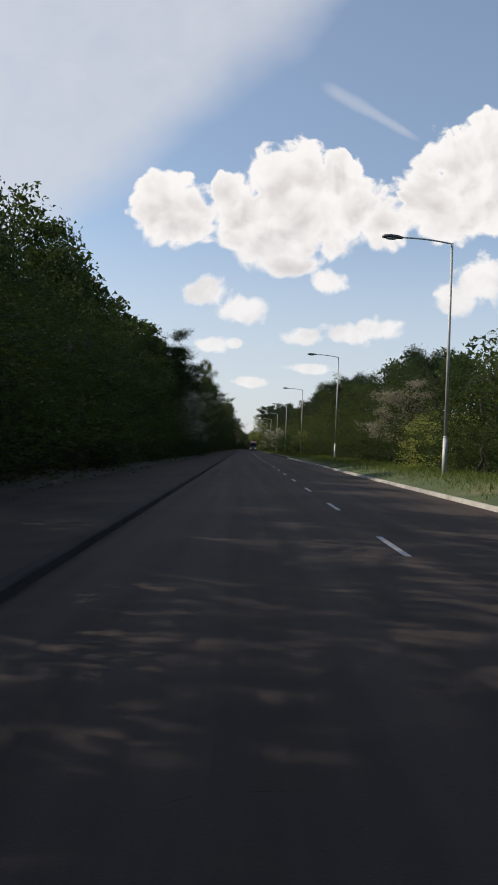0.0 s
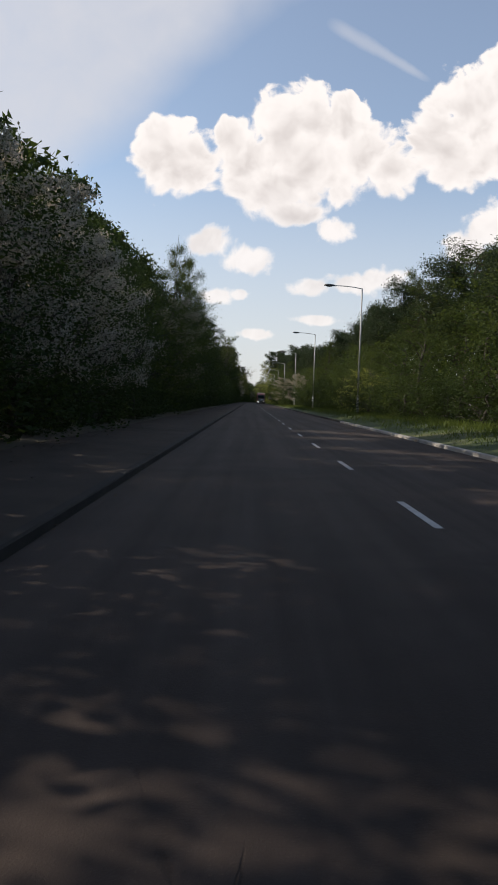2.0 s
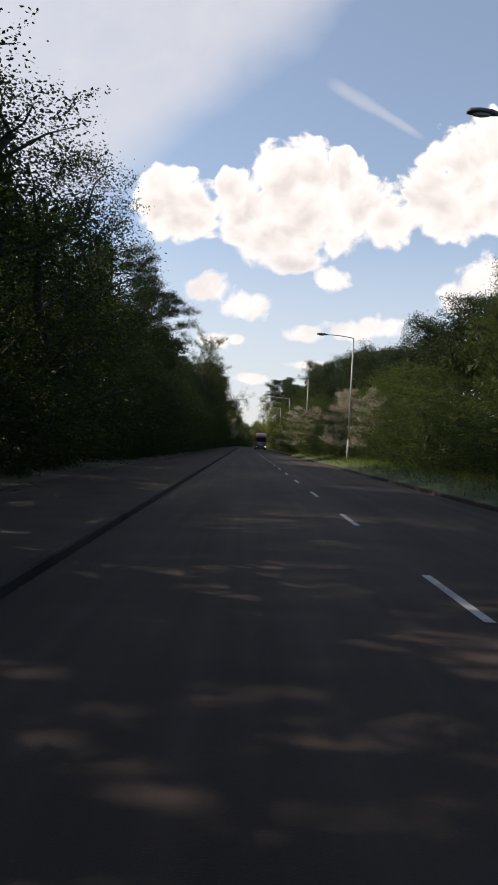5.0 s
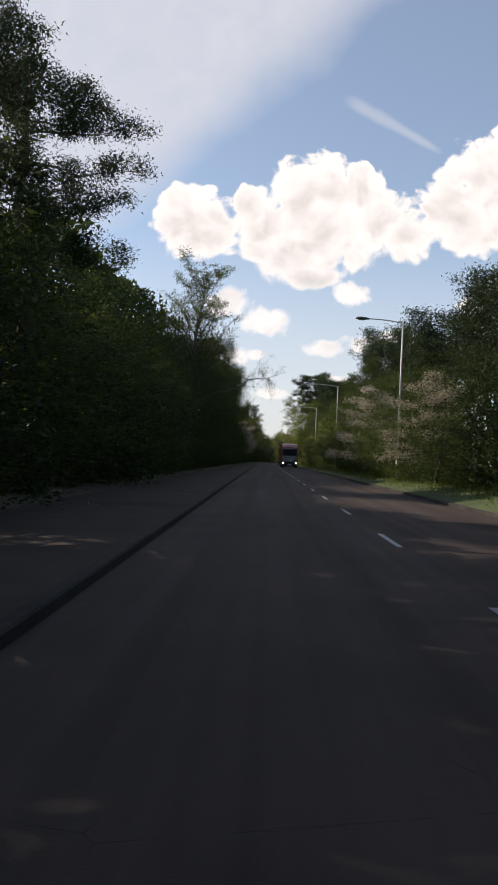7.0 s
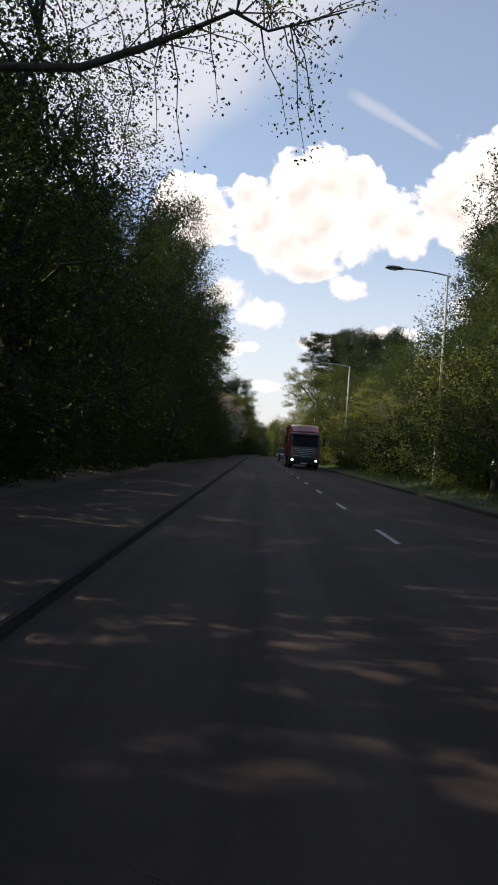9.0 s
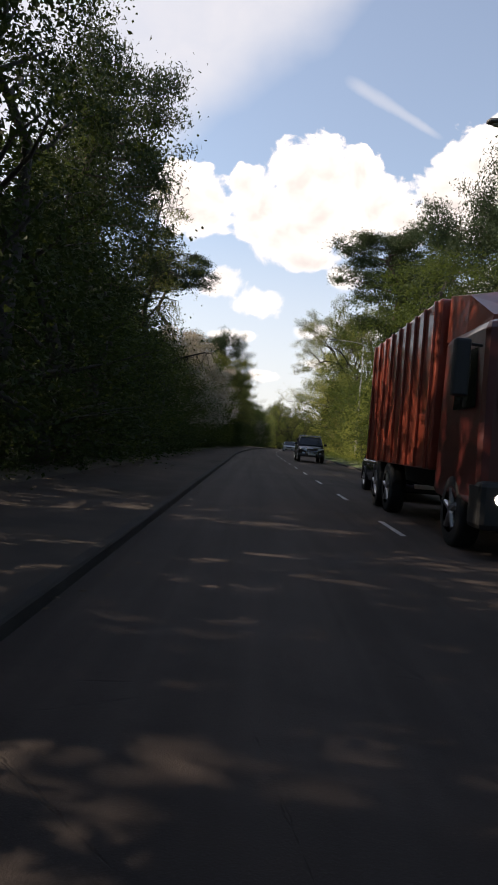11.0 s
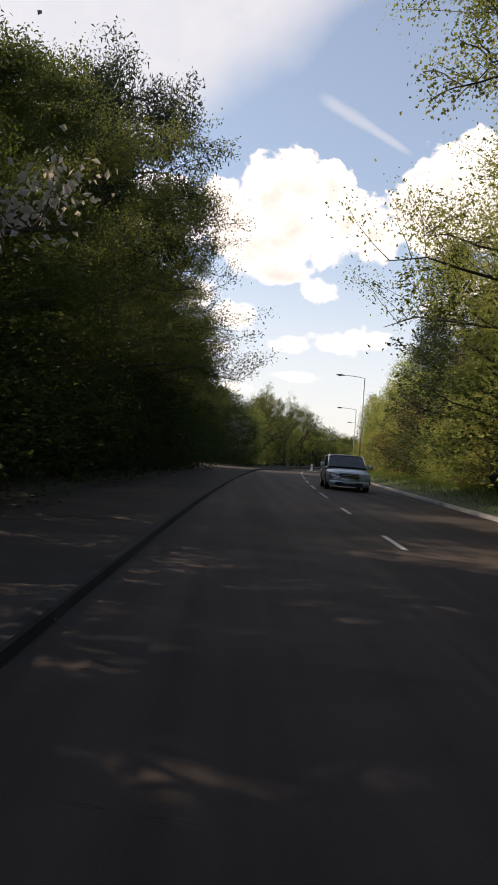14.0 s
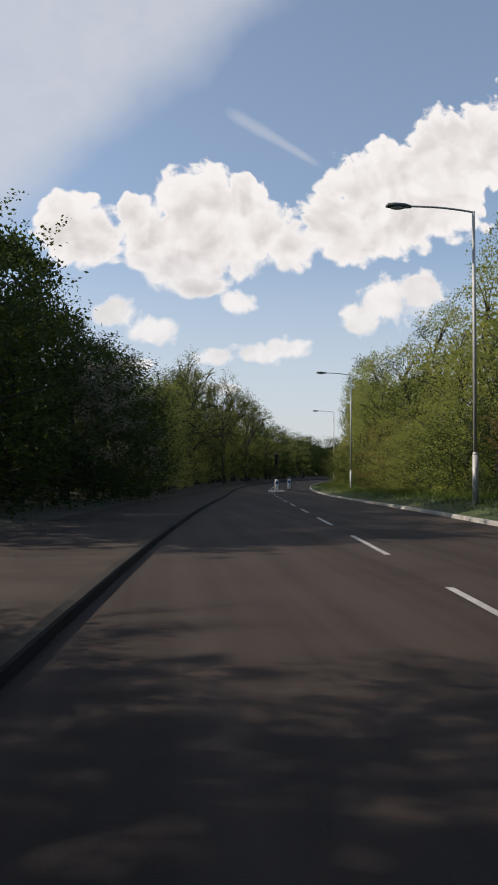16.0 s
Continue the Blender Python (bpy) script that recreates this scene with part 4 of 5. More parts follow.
SPREAD.plant(351, -7.2, 10.8, 0.2, 0.4, 1.1)
for s, off, h, spin, wide in [(359.5, -7.0, 13.2, 0.3, 0.84), (366.5, -7.3, 13.8, 2.1, 0.8), (373.5, -7.5, 12.5, 4.0, 0.62), (380, -7.5, 12, 5.3, 0.56), (386.2, -7.3, 11.0, 1.2, 0.48)]:
    OVERHANG.plant(s, off, h, 0.2, spin, wide * 16 / h)
for s, off, h in [(356, -9.6, 12.5), (362, -9.9, 14), (369, -9.8, 14.5), (376, -9.9, 14), (382, -9.6, 12.5)]:
    TALL[2].plant(s, off, h, 0.2, s, 1.05)
for s, off, h in [(300.5, 9.6, 13.5), (305.5, 9.3, 14.5), (310.5, 9.4, 15.5), (316, 9.3, 13), (243.5, 8.7, 9.2), (239.5, 7.8, 8.8), (251, 8.8, 8.0)]:
    MID[1 if s < 252 else 0].plant(s, off, h, 0.4, s, 1.0)
UMBRELLA[0].plant(346, -12.3, 22.5, 0.2, 0.3, 1.3)
for i in range(14):
    LOW[i % 2].plant(341 + 3.05 * i, -6.5 + 0.4 * (i % 3 - 1), 4.6 + 0.5 * (i % 4), 0.15, 1.7 * i, 1.35)
UMBRELLA[1].plant(327, 11.2, 21, 0.4, 1.0, 1.25)
UMBRELLA[1].plant(334, 14, 20, 0.4, 3.0)
OAK.plant(353, 10.4, 19.3, 0.4, 0.8, 1.05)
OAK.plant(358, 13.0, 17.0, 0.4, 2.9, 0.9)
BOUGHS.plant(354.5, 8.2, 13.0, 0.4, 0.3, 0.9)
BOUGHS.plant(363.5, 9.8, 10.0, 0.4, 2.2, 0.68)
for s, off, h in [(343, 9.6, 11), (348, 9.0, 12), (353, 8.8, 13), (358, 8.8, 13.5), (362.5, 9.2, 12)]:
    MID[0 if s in (348, 358) else 2].plant(s, off, h, 0.4, s, 1.25)
MID[2].plant(368.5, 10.6, 8.5, 0.45, 1.0, 1.2)
MID[2].plant(374, 10.2, 8.5, 0.45, 3.0, 1.15)
Stand(poplar_over_road(), 17).plant(226, -6.4, 16.5, 0.2)


def woodland():
    """The wood behind both rows: many far crowns as one mass, raised out of sight on the left for shade."""
    rng = np.random.default_rng(77)
    all_v, all_f, base = [], [], 0
    for off, tops, grow, count, size in ((-12.0, LEFT_TOPS, 1.0, 62, 0.21), (-17.0, LEFT_TOPS, 1.3, 52, 0.58),
                                         (16.5, RIGHT_TOPS, 1.02, 34, 0.38)):
        s = -14.0
        while s < 630:
            h = profile(tops, s) * rng.uniform(0.85, 1.1) * grow
            if off < 0:
                thin = 346 < s < 382
                ahead = -0.18 * off
                clear = 384.5 + ahead < s < 393.5 + ahead
                h *= 0.55 if thin else (0.62 if s > 425 and off < -13 else 1.0)
                # Unseen crown tops added on the left, to keep sun off the road.
                h = 17.0 * rng.uniform(0.95, 1.05) if off < -13 and 400 < s < 434 else h
                h = max(h, min(19.5, 1.6 * profile(tops, s)) * rng.uniform(0.9, 1.05)) if off < -13 and s < 334 else h
                h = max(h, min(12.5, 1.2 * profile(tops, s)) * rng.uniform(0.92, 1.05)) if off == -12.0 and s < 334 else h
                h = max(h, (15.0 if off < -13 else 11.0) * rng.uniform(0.94, 1.06)) if 318 < s < 346 else h
                h = max(h, 17.4 * rng.uniform(0.95, 1.05)) if off < -13 and 44 < s < 106 else h
                h = max(h, (14.5 if off < -13 else 10.6) * rng.uniform(0.95, 1.05)) if s < 32 else h
            else:
                clear = False
            fine = off < -13 and not 60 < s < 384
            if not clear:
                p = road(s, off + rng.uniform(-1.2, 1.2), 0.4)
                lv, lf = leaves(rng, crown_points(rng, 75 if off == -12.0 else 60, h, 0.3, 3.4 if off == -12.0 else 3.9, top=0.5), 0.66, int(count * 2.4) if fine else count, size * 0.62 if fine else size)
                all_v.append(lv + np.array(p)), all_f.append(lf + base)
                base += len(lv)
            s += rng.uniform(4.2, 5.6)
    return tagged(mesh("woodland", np.concatenate(all_v).tolist(), np.concatenate(all_f).tolist(), LEAF_DARK), "dark mixed woodland filling in behind the roadside trees, unseen tops added for shade", "woodland", "", "stuff")


woodland()


def grass():
    """Blades over the verge, thicker towards the hedge."""
    rng = np.random.default_rng(5)
    n = 85000
    s, o = rng.uniform(-10, 470, n), 5.95 + rng.beta(1.6, 1.0, n) * 3.5
    z = np.interp(o, [5.85, 6.4, 7.6, 9.0, 26], [0.10, 0.2, 0.38, 0.45, 0.6])
    p = np.array([road(a, b, c - 0.02) for a, b, c in zip(s, o, z)])
    l = rng.uniform(0.08, 0.26, (n, 1)) * np.interp(o, [5.9, 7, 9], [0.5, 1.0, 1.5])[:, None]
    d = np.concatenate([rng.normal(0, 0.4, (n, 2)), np.ones((n, 1))], 1) * l
    e = np.concatenate([rng.normal(0, 1, (n, 2)), np.zeros((n, 1))], 1) * 0.012
    verts = np.stack([p - e, p + e, p + d], 1).reshape(-1, 3)
    k = np.arange(n)[:, None] * 3 + np.array([[0, 1, 2]])
    return tagged(mesh("grass", verts.tolist(), k.tolist(), BLADE), "rough green grass on the verge", "grass", "", "stuff")


grass()


def leaf_litter():
    """Last year's leaves along the footway and the gutters."""
    rng = np.random.default_rng(9)
    n = 9000
    s, o = rng.uniform(-5, 440, n), np.where(rng.uniform(0, 1, n) < 0.93, -4.85 + rng.exponential(0.55, n), KERB_L + rng.exponential(0.12, n))
    keep = o < -1.3
    s, o = s[keep], o[keep]
    p = np.array([road(a, b, 0.122 if b < KERB_L else 0.022) for a, b in zip(s, o)])
    w = rng.uniform(0, 6.28, len(s))[:, None]
    d, e = np.concatenate([np.cos(w), np.sin(w), rng.uniform(-0.1, 0.3, w.shape)], 1) * 0.032, np.concatenate([-np.sin(w), np.cos(w), rng.uniform(0, 0.3, w.shape)], 1) * 0.02
    verts = np.stack([p - d, p + e, p + d, p - e], 1).reshape(-1, 3)
    k = np.arange(len(s))[:, None] * 4 + np.array([[0, 1, 2, 3]])
    return tagged(mesh("leaf_litter", verts.tolist(), k.tolist(), LITTER), "dry brown leaves lying on the footway", "leaf litter", "", "stuff")


leaf_litter()


# ---- vehicles ----
BLACK_PAINT = gloss("black_paint", (0.006, 0.0065, 0.008), 0.22, 0.0, 0.35, shine=0.35)
SILVER_PAINT = gloss("silver_paint", (0.42, 0.43, 0.44), 0.3, 0.6, 0.6)
RED_PAINT = gloss("red_paint", (0.22, 0.04, 0.022), 0.35, 0.0, 0.5)
MAROON_PAINT = gloss("maroon_paint", (0.085, 0.014, 0.012), 0.35, 0.0, 0.5)
CHROME = gloss("chrome", (0.65, 0.65, 0.66), 0.15, 1.0)
TRIM = surface("black_plastic", (0.012, 0.012, 0.013), (0.02, 0.02, 0.02), 6.0, 60.0, 0.6, 0.1)
TYRE = surface("tyre_rubber", (0.013, 0.013, 0.013), (0.022, 0.021, 0.02), 6.0, 60.0, 0.85, 0.3)
RIM = gloss("alloy", (0.45, 0.45, 0.46), 0.3, 0.9)
DARK_GLASS = gloss("dark_glass", (0.008, 0.010, 0.012), 0.07, shine=0.16)
CLEAR = gloss("lens", (0.55, 0.56, 0.57), 0.1, 0.3, 0.8)
LIT = gloss("lit_lens", (0.9, 0.9, 0.88), 0.2, 0.0, 0.0, 6.0)
PLATE = gloss("plate", (0.6, 0.6, 0.58), 0.4)
AMBER = gloss("amber_lens", (0.5, 0.14, 0.02), 0.2)


def hull(stations):
    """A body skinned over mirrored half sections; each is (y, [(x, z), ...] from sill to top)."""
    bm = bmesh.new()
    rings = []
    for y, pts in stations:
        right = [bm.verts.new((x, y, z)) for x, z in pts]
        left = [bm.verts.new((-x, y, z)) for x, z in pts]
        rings.append(right + left[::-1])
    for a, b in zip(rings, rings[1:]):
        for i in range(len(a)):
            j = (i + 1) % len(a)
            bm.faces.new((a[i], a[j], b[j], b[i]))
    bm.faces.new(rings[0][::-1]), bm.faces.new(rings[-1])
    bmesh.ops.recalc_face_normals(bm, faces=bm.faces)
    return bm


def section(w, low, top, crown=0.02):
    return [(w * 0.86, low), (w * 0.97, low + 0.10), (w, low + 0.45 * (top - low)), (w * 0.985, top - 0.10), (w * 0.93, top - 0.015), (w * 0.5, top + crown)]


def panel(points, thick=0.012):
    """A thin pane through four or more points."""
    bm = bmesh.new()
    vs = [bm.verts.new(p) for p in points]
    f = bm.faces.new(vs)
    bmesh.ops.solidify(bm, geom=[f], thickness=thick)
    return bm


def wheel(parent, x, y, r, w):
    side = 1 if x > 0 else -1
    bm = bmesh.new()
    prof = [(0.62, 0.0), (0.86, 0.0), (0.97, 0.05), (1.0, 0.2), (1.0, 0.8), (0.97, 0.95), (0.86, 1.0), (0.62, 1.0)]
    n = 28
    rings = [[bm.verts.new((x - side * w * b, y + r * a * math.cos(k * 2 * math.pi / n), r + r * a * math.sin(k * 2 * math.pi / n))) for k in range(n)] for a, b in prof]
    for a, b in zip(rings, rings[1:]):
        for i in range(n):
            bm.faces.new((a[i], a[(i + 1) % n], b[(i + 1) % n], b[i]))
    bmesh.ops.recalc_face_normals(bm, faces=bm.faces)
    tyre = part("wheel", bm, TYRE, parent, "black rubber tyre", smooth=True)
    bm = bmesh.new()
    rod(bm, (x - side * w * 0.75, y, r), (x - side * w * 0.2, y, r), r * 0.62, r * 0.63, 24)
    for k in range(5):
        a = k * 2 * math.pi / 5 + 0.3
        c, d = Vector((x - side * w * 0.1, y, r)), Vector((x - side * w * 0.05, y + r * 0.58 * math.cos(a), r + r * 0.58 * math.sin(a)))
        rod(bm, c, d, 0.05, 0.035, 6)
    rod(bm, (x - side * w * 0.2, y, r), (x - side * w * 0.03, y, r), 0.07, 0.05, 10)
    part("rim", bm, RIM, tyre, "bright alloy rim", smooth=False)


def car(name, label, paint, length, w, sill, bonnet, belt, roof, nose, screen0, screen1, back1, back0, r, lit=False, bed=0.0, rack=False, bars=False):
    """A road car whose nose is at y = 0 and which stands along +y. nose..back0 are stations along its length."""
    thing = empty(name, label, "car", "vehicles on the road")
    fa, ra = length * 0.19, length * 0.79
    rear_top = belt if not bed else belt + 0.02
    bm = hull([(0.0, section(w * 0.80, sill + 0.05, bonnet - 0.22)), (0.10, section(w * 0.92, sill, bonnet - 0.10)), (0.45, section(w * 0.985, sill, bonnet - 0.03)),
               (fa + 0.3, section(w, sill, bonnet + 0.02, 0.04)), (screen0, section(w, sill, belt - 0.03, 0.03)), (screen0 + 0.5, section(w, sill, belt, 0.0)),
               (length * 0.7, section(w, sill, belt + 0.02, 0.0)), (length - 0.35, section(w * 0.98, sill, rear_top)), (length - 0.06, section(w * 0.93, sill + 0.03, rear_top - 0.04)), (length, section(w * 0.88, sill + 0.15, rear_top - 0.2))])
    body = part("body", bm, paint, thing, smooth=True)
    t = 0.80
    cab = [(screen0, [(w * 0.90, belt - 0.05), (w * 0.88, belt), (w * 0.5, belt + 0.02)]),
           (screen1, [(w * 0.92, belt - 0.05), (w * t, roof - 0.06), (w * 0.5, roof - 0.01)]),
           ((screen1 + back1) / 2, [(w * 0.93, belt - 0.05), (w * t * 1.01, roof - 0.05), (w * 0.5, roof)]),
           (back1, [(w * 0.92, belt - 0.05), (w * t, roof - 0.09), (w * 0.5, roof - 0.04)]),
           (back0, [(w * 0.88, belt - 0.05), (w * 0.84, belt), (w * 0.5, belt + 0.01)])]
    part("cabin_glass", hull(cab), DARK_GLASS, thing, "dark reflecting cabin glass")
    top = [(screen1 - 0.04, [(w * 0.1, roof - 0.02), (w * t * 0.98, roof - 0.065), (w * t * 0.9, roof + 0.0), (w * 0.1, roof + 0.015)]),
           ((screen1 + back1) / 2, [(w * 0.1, roof - 0.01), (w * t * 1.02, roof - 0.055), (w * t * 0.9, roof + 0.02), (w * 0.1, roof + 0.035)]),
           (back1 + 0.06, [(w * 0.1, roof - 0.06), (w * t * 0.99, roof - 0.10), (w * t * 0.9, roof - 0.03), (w * 0.1, roof - 0.015)])]
    part("roof", hull(top), paint, thing, smooth=False)
    for side in (-1, 1):
        bm = bmesh.new()
        rod(bm, (side * w * 0.9, screen0 + 0.02, belt - 0.01), (side * w * 0.80, screen1, roof - 0.04), 0.035, 0.03, 6)
        rod(bm, (side * w * 0.80, screen1, roof - 0.045), (side * w * 0.80, back1, roof - 0.08), 0.025, 0.025, 6)
        rod(bm, (side * w * 0.80, back1, roof - 0.08), (side * w * 0.87, back0, belt), 0.05, 0.05, 6)
        part("pillar", bm, paint, thing, smooth=True)
        bm = bmesh.new()
        mid = (screen0 + back1) / 2 + 0.25
        rod(bm, (side * w * 0.935, mid, belt), (side * w * 0.815, mid, roof - 0.06), 0.035, 0.03, 6)
        part("door_post", bm, TRIM, thing)
        bm = bmesh.new()
        box(bm, side * (w + 0.02) if side > 0 else side * (w + 0.02) - 0.2, side * (w + 0.02) + 0.2 if side > 0 else side * (w + 0.02), screen0 + 0.32, screen0 + 0.44, belt - 0.02, belt + 0.15, 0.03)
        mirror = part("mirror", bm, paint, thing, smooth=True)
        bm = bmesh.new()
        a = side * w * 0.90
        box(bm, min(a, a - side * 0.42), max(a, a - side * 0.42), -0.012, 0.2, bonnet - 0.27, bonnet - 0.10, 0.03)
        for v in bm.verts:
            v.co.y += (abs(v.co.x) / w) ** 3 * 0.22 - 0.05
        part("headlight", bm, LIT if lit else CLEAR, thing, "clear headlight", smooth=True)
        bm = bmesh.new()
        box(bm, side * w * 0.62 - 0.09, side * w * 0.62 + 0.09, -0.02, 0.06, sill + 0.18, sill + 0.28, 0.03)
        part("fog_light", bm, CLEAR, thing)
        for y in (fa, ra):
            wheel(thing, side * (w + 0.005), y, r, 0.22)
            bm = bmesh.new()
            for k in range(13):
                a0, a1 = math.pi * k / 13, math.pi * (k + 1) / 13
                rr = r * 1.13
                rod(bm, (side * w * 0.995, y + rr * math.cos(a0), r + rr * math.sin(a0)), (side * w * 0.995, y + rr * math.cos(a1), r + rr * math.sin(a1)), 0.028, 0.028, 5)
            part("wheel_arch", bm, TRIM, thing)
        for y in (screen0 + 0.85, screen0 + 1.75):
            bm = bmesh.new()
            box(bm, side * w * 0.985 - 0.02, side * w * 0.985 + 0.02, y, y + 0.2, belt - 0.16, belt - 0.125, 0.008)
            part("door_handle", bm, CHROME, thing, "bright door handle")
        bm = bmesh.new()
        rod(bm, (side * w * 0.955, screen0 + 0.4, belt + 0.0), (side * w * 0.95, back1, belt + 0.01), 0.014, 0.014, 6)
        part("window_trim", bm, CHROME, thing, "bright window trim")
    bm = bmesh.new()
    box(bm, -w * 0.44, w * 0.44, -0.03, 0.1, bonnet - 0.33, bonnet - 0.12, 0.03)
    grille = part("grille", bm, TRIM, thing, "black grille")
    for i in range(3):
        bm = bmesh.new()
        z = bonnet - 0.30 + 0.07 * i
        box(bm, -w * 0.42, w * 0.42, -0.045, 0.0, z, z + 0.022, 0.008)
        part("slat", bm, CHROME, grille, "bright grille slat")
    bm = bmesh.new()
    box(bm, -w * 0.9, w * 0.9, -0.06, 0.12, sill - 0.02, sill + 0.2, 0.05)
    part("bumper", bm, TRIM if bars else paint, thing, smooth=True)
    if not bars:
        bm = bmesh.new()
        box(bm, -w * 0.62, w * 0.62, -0.075, 0.0, sill + 0.02, sill + 0.15, 0.02)
        part("intake", bm, TRIM, thing, "black lower intake")
    bm = bmesh.new()
    box(bm, -0.26, 0.26, -0.095, -0.06, sill + 0.10, sill + 0.21, 0.006)
    part("plate", bm, PLATE, thing, "pale plain plate")
    if bars:
        bm = bmesh.new()
        for side in (-1, 1):
            rod(bm, (side * w * 0.42, -0.12, sill + 0.0), (side * w * 0.42, -0.14, bonnet - 0.12), 0.03, 0.03, 8)
        rod(bm, (-w * 0.42, -0.14, bonnet - 0.12), (w * 0.42, -0.14, bonnet - 0.12), 0.03, 0.03, 8)
        rod(bm, (-w * 0.42, -0.13, sill + 0.28), (w * 0.42, -0.13, sill + 0.28), 0.025, 0.025, 8)
        part("bull_bar", bm, CHROME, thing, "chrome bull bar", smooth=True)
        for side in (-1, 1):
            bm = bmesh.new()
            box(bm, side * w - 0.08, side * w + 0.08, fa + 0.55, ra - 0.55, sill - 0.02, sill + 0.03, 0.015)
            part("side_step", bm, CHROME, thing, "bright side step")
    if rack:
        for y in (screen1 + 0.25, back1 - 0.2):
            bm = bmesh.new()
            rod(bm, (-w * 0.78, y, roof + 0.10), (w * 0.78, y, roof + 0.10), 0.02, 0.02, 8)
            for side in (-1, 1):
                rod(bm, (side * w * 0.74, y, roof - 0.02), (side * w * 0.74, y, roof + 0.10), 0.02, 0.02, 8)
            part("roof_bar", bm, CHROME, thing, "bright roof bar")
    return thing


def stand(thing, s, off, z=0.03):
    thing.matrix_basis = Matrix.Translation(road(s, off, z)) @ Matrix.Rotation(turned(s), 4, "Z")


stand(car("pickup_truck", "black four-door pickup truck with chrome bull bar and roof bars", BLACK_PAINT, 5.2, 0.92, 0.42, 1.1, 1.2, 1.76, 0, 1.25, 2.05, 4.1, 5.05, 0.38, bars=True, rack=True), 311.6, 3.6)
stand(car("saloon_car", "glossy black saloon car on the road", BLACK_PAINT, 4.7, 0.91, 0.24, 0.84, 0.95, 1.45, 0, 1.25, 2.05, 3.5, 4.35, 0.33), 281.2, 3.85)
stand(car("hatchback_car", "silver hatchback car on the road", SILVER_PAINT, 4.3, 0.91, 0.22, 0.86, 0.97, 1.48, 0, 0.95, 1.95, 3.7, 4.25, 0.33), 364.4, 3.1)


def lorry():
    """A rigid lorry: tall cab, red box body behind."""
    thing = empty("lorry", "red lorry with a tall cab and its headlights on", "lorry", "vehicles on the road")
    w = 1.24
    bm = bmesh.new()
    box(bm, -w, w, 0.0, 2.1, 0.62, 2.95, 0.12)
    for v in bm.verts:
        if v.co.z > 1.75:
            v.co.y += (v.co.z - 1.75) * 0.14 if v.co.y < 1 else 0
            v.co.x *= 1 - (v.co.z - 1.75) * 0.03
    part("cab", bm, MAROON_PAINT, thing, smooth=False)
    bm = hull([(0.5, [(w * 0.86, 2.9), (w * 0.84, 3.05), (w * 0.5, 3.1)]), (1.3, [(w * 0.92, 2.9), (w * 0.9, 3.45), (w * 0.5, 3.55)]), (2.1, [(w * 0.95, 2.9), (w * 0.94, 3.6), (w * 0.5, 3.68)])])
    part("roof_deflector", bm, RED_PAINT, thing, "red roof deflector")
    part("windscreen", panel([(-w * 0.86, 0.02, 1.82), (w * 0.86, 0.02, 1.82), (w * 0.82, 0.125, 2.68), (-w * 0.82, 0.125, 2.68)], -0.03), DARK_GLASS, thing, "dark reflecting windscreen")
    bm = bmesh.new()
    box(bm, -w * 0.84, w * 0.84, -0.12, 0.12, 2.70, 2.86, 0.03)
    part("sun_visor", bm, TRIM, thing, "dark sun visor")
    bm = bmesh.new()
    box(bm, -w * 0.7, w * 0.7, -0.03, 0.05, 0.98, 1.74, 0.03)
    grille = part("grille", bm, TRIM, thing, "black grille")
    for i in range(5):
        bm = bmesh.new()
        z = 1.03 + 0.145 * i
        box(bm, -w * 0.66, w * 0.66, -0.06, 0.0, z, z + 0.05, 0.012)
        part("slat", bm, CHROME, grille, "bright grille slat")
    bm = bmesh.new()
    box(bm, -w, w, -0.1, 0.4, 0.36, 0.95, 0.07)
    part("bumper", bm, TRIM, thing, "dark bumper")
    bm = bmesh.new()
    box(bm, -0.26, 0.26, -0.125, -0.10, 0.42, 0.53, 0.006)
    part("plate", bm, PLATE, thing, "pale plain plate")
    for side in (-1, 1):
        bm = bmesh.new()
        bmesh.ops.create_uvsphere(bm, u_segments=14, v_segments=8, radius=0.085, matrix=Matrix.Translation((side * w * 0.78, -0.09, 0.74)) @ Matrix.Diagonal((1.2, 0.4, 1, 1)))
        part("headlight", bm, LIT, thing, "lit headlight", smooth=True)
        bm = bmesh.new()
        rod(bm, (side * w, 0.25, 2.6), (side * (w + 0.28), 0.12, 2.6), 0.02, 0.02, 6)
        box(bm, side * (w + 0.28) - 0.1, side * (w + 0.28) + 0.1, 0.06, 0.18, 1.95, 2.65, 0.03)
        part("mirror", bm, TRIM, thing, "tall black mirror")
        part("side_window", panel([(side * (w + 0.004), 0.35, 1.85), (side * (w + 0.004), 1.3, 1.85), (side * (w * 0.97 + 0.004), 1.3, 2.62), (side * (w * 0.97 + 0.004), 0.5, 2.62)]), DARK_GLASS, thing, "dark window")
        for y in (1.1, 5.6, 6.9):
            wheel(thing, side * w, y, 0.5, 0.3)
    bm = bmesh.new()
    box(bm, -0.45, 0.45, 0.5, 8.1, 0.6, 0.95, 0.02)
    part("chassis", bm, TRIM, thing, "dark chassis")
    bm = bmesh.new()
    box(bm, -1.26, 1.26, 2.35, 8.2, 0.98, 3.62, 0.04)
    load = part("box_body", bm, RED_PAINT, thing, "red box body")
    for i in range(9):
        for side in (-1, 1):
            bm = bmesh.new()
            box(bm, side * 1.28 - 0.025, side * 1.28 + 0.025, 2.5 + 0.66 * i, 2.58 + 0.66 * i, 1.0, 3.6, 0.01)
            part("rib", bm, RED_PAINT, load)
    return thing


stand(lorry(), 272.3, 3.5)


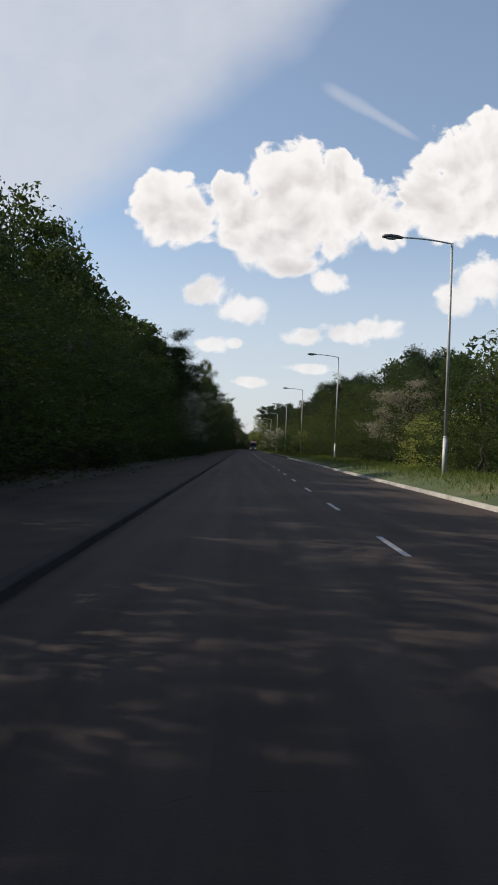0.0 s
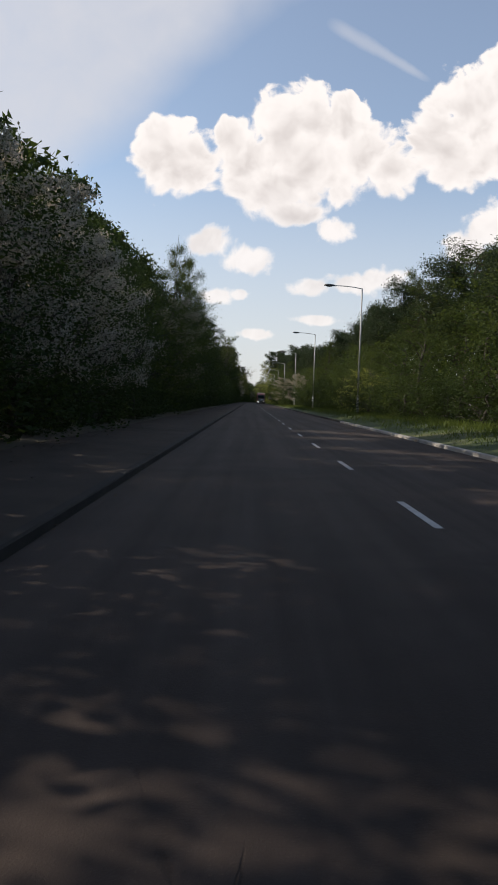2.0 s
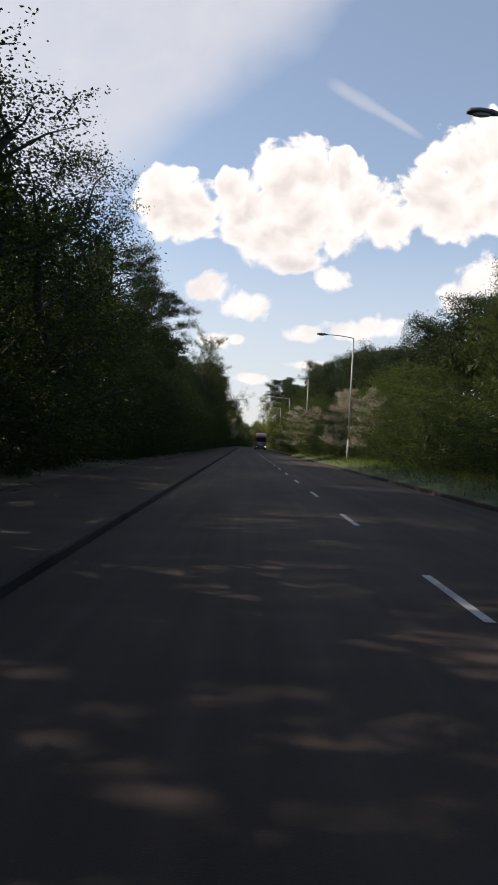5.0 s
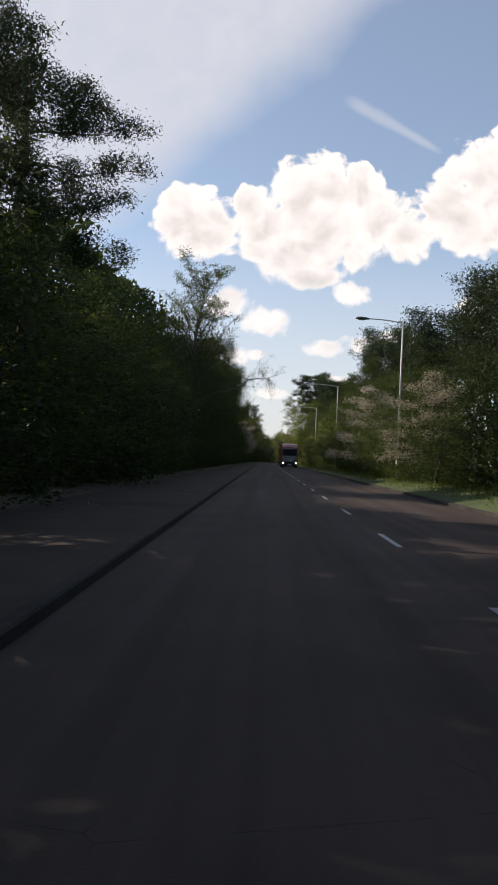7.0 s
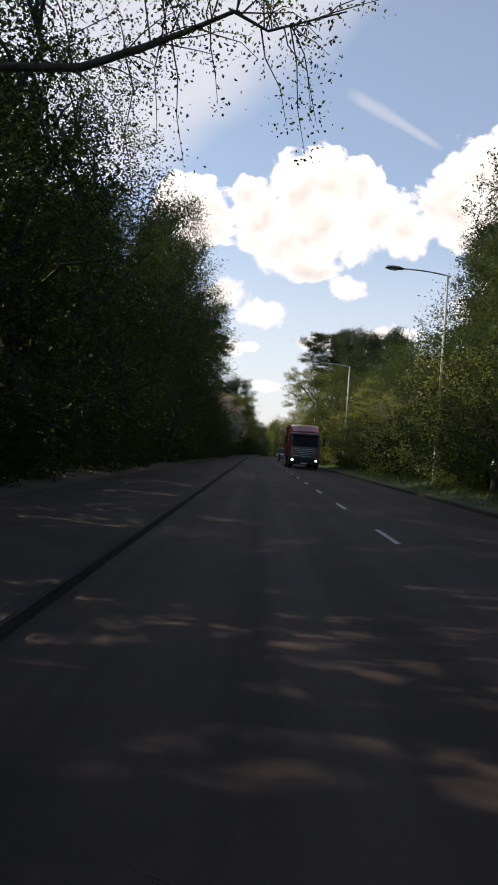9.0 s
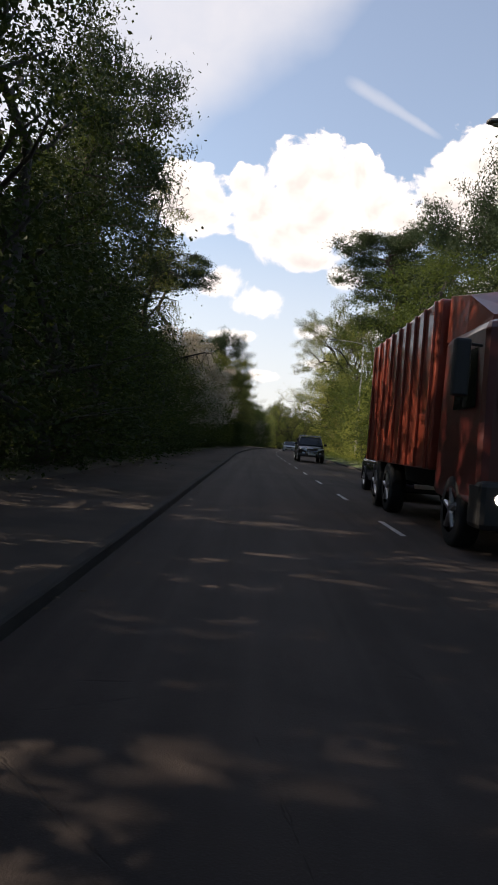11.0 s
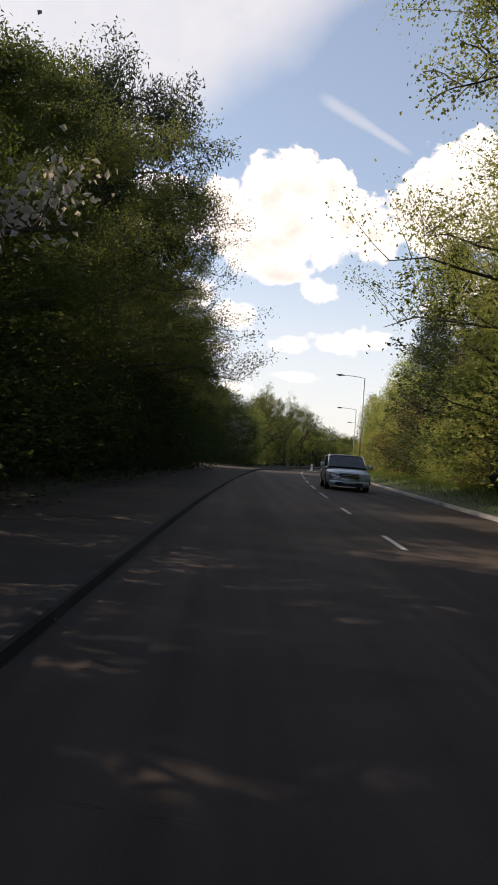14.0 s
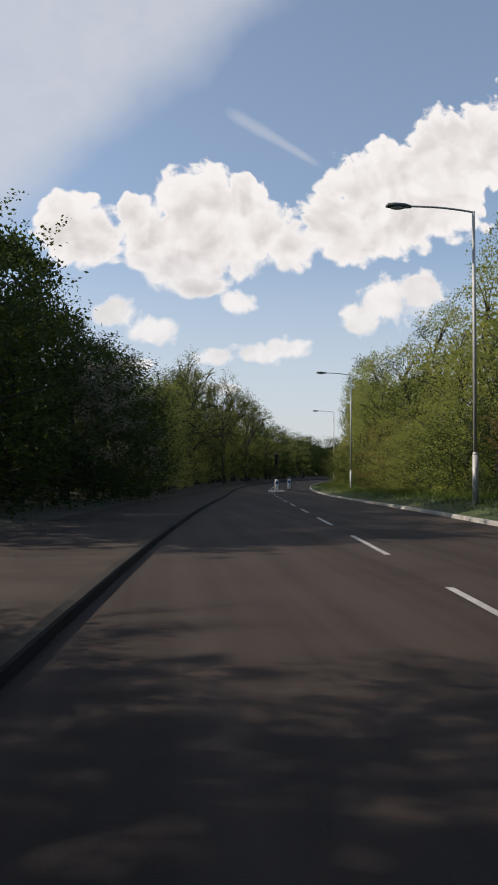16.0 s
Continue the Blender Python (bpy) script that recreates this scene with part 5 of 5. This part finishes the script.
# ---- refuge, bollards, signal, posts ----
WHITE_PLASTIC = surface("white_plastic", (0.6, 0.6, 0.58), (0.75, 0.75, 0.72), 4.0, 50.0, 0.5, 0.05)
BLACK_METAL = surface("black_metal", (0.012, 0.012, 0.012), (0.022, 0.022, 0.022), 5.0, 60.0, 0.55, 0.05)
GREY_WOOD = surface("grey_wood", (0.30, 0.29, 0.27), (0.42, 0.40, 0.37), 4.0, 50.0, 0.85, 0.2)


def refuge():
    thing = empty("traffic_island", "raised concrete traffic island in the middle of the road", "traffic island")
    bm = bmesh.new()
    box(bm, -0.7, 0.7, -2.0, 2.0, -0.05, 0.13, 0.05)
    part("kerbed_base", bm, KERB, thing)
    return thing


def bollard():
    thing = empty("bollard", "white plastic traffic bollard on the island", "bollard", "bollards on the island")
    bm = bmesh.new()
    box(bm, -0.16, 0.16, -0.1, 0.1, 0.0, 1.05, 0.05)
    part("shell", bm, WHITE_PLASTIC, thing, smooth=True)
    bm = bmesh.new()
    rod(bm, (0, -0.112, 0.75), (0, -0.1, 0.75), 0.13, 0.13, 20)
    part("disc", bm, gloss("blue_disc", (0.02, 0.08, 0.3), 0.4), thing, "blue round disc")
    bm = bmesh.new()
    box(bm, -0.2, 0.2, -0.14, 0.14, -0.02, 0.06, 0.02)
    part("foot", bm, BLACK_METAL, thing, "black foot")
    return thing


def signal():
    thing = empty("traffic_signal", "black traffic signal on a slim pole, unlit", "traffic signal")
    bm = bmesh.new()
    rod(bm, (0, 0, -0.1), (0, 0, 3.4), 0.055, 0.055, 10)
    part("pole", bm, BLACK_METAL, thing, smooth=True)
    bm = bmesh.new()
    box(bm, -0.16, 0.16, -0.26, -0.06, 2.35, 3.3, 0.03)
    head = part("signal_head", bm, BLACK_METAL, thing)
    for i in range(3):
        bm = bmesh.new()
        rod(bm, (0, -0.285, 2.5 + 0.31 * i), (0, -0.255, 2.5 + 0.31 * i), 0.1, 0.1, 16)
        part("lens", bm, DARK_GLASS, head, "dark lens")
        bm = bmesh.new()
        for k in range(7):
            a0, a1 = math.pi * k / 7, math.pi * (k + 1) / 7
            rod(bm, (0.12 * math.cos(a0), -0.34, 2.5 + 0.31 * i + 0.12 * math.sin(a0)), (0.12 * math.cos(a1), -0.34, 2.5 + 0.31 * i + 0.12 * math.sin(a1)), 0.05, 0.05, 5)
        part("hood", bm, BLACK_METAL, head)
    return thing


def verge_post():
    thing = empty("marker_post", "short weathered pale post on the verge", "post", "marker posts on the verge")
    bm = bmesh.new()
    box(bm, -0.05, 0.05, -0.05, 0.05, -0.2, 1.0, 0.012)
    part("stake", bm, GREY_WOOD, thing)
    bm = bmesh.new()
    box(bm, -0.03, 0.03, -0.058, -0.05, 0.75, 0.87, 0.003)
    part("reflector", bm, gloss("reflector", (0.4, 0.05, 0.03), 0.3), thing, "small red reflector")
    return thing


stand(refuge(), 446.0, CENTRE + 0.2)
first = bollard()
stand(first, 444.8, CENTRE + 0.2, 0.13)
copy_thing(first, Matrix.Translation(road(454.5, CENTRE + 1.6, 0.05)) @ Matrix.Rotation(turned(454.5), 4, "Z"))
stand(signal(), 446.2, CENTRE + 0.2, 0.13)
first = verge_post()
stand(first, 356.5, 7.2, 0.32)
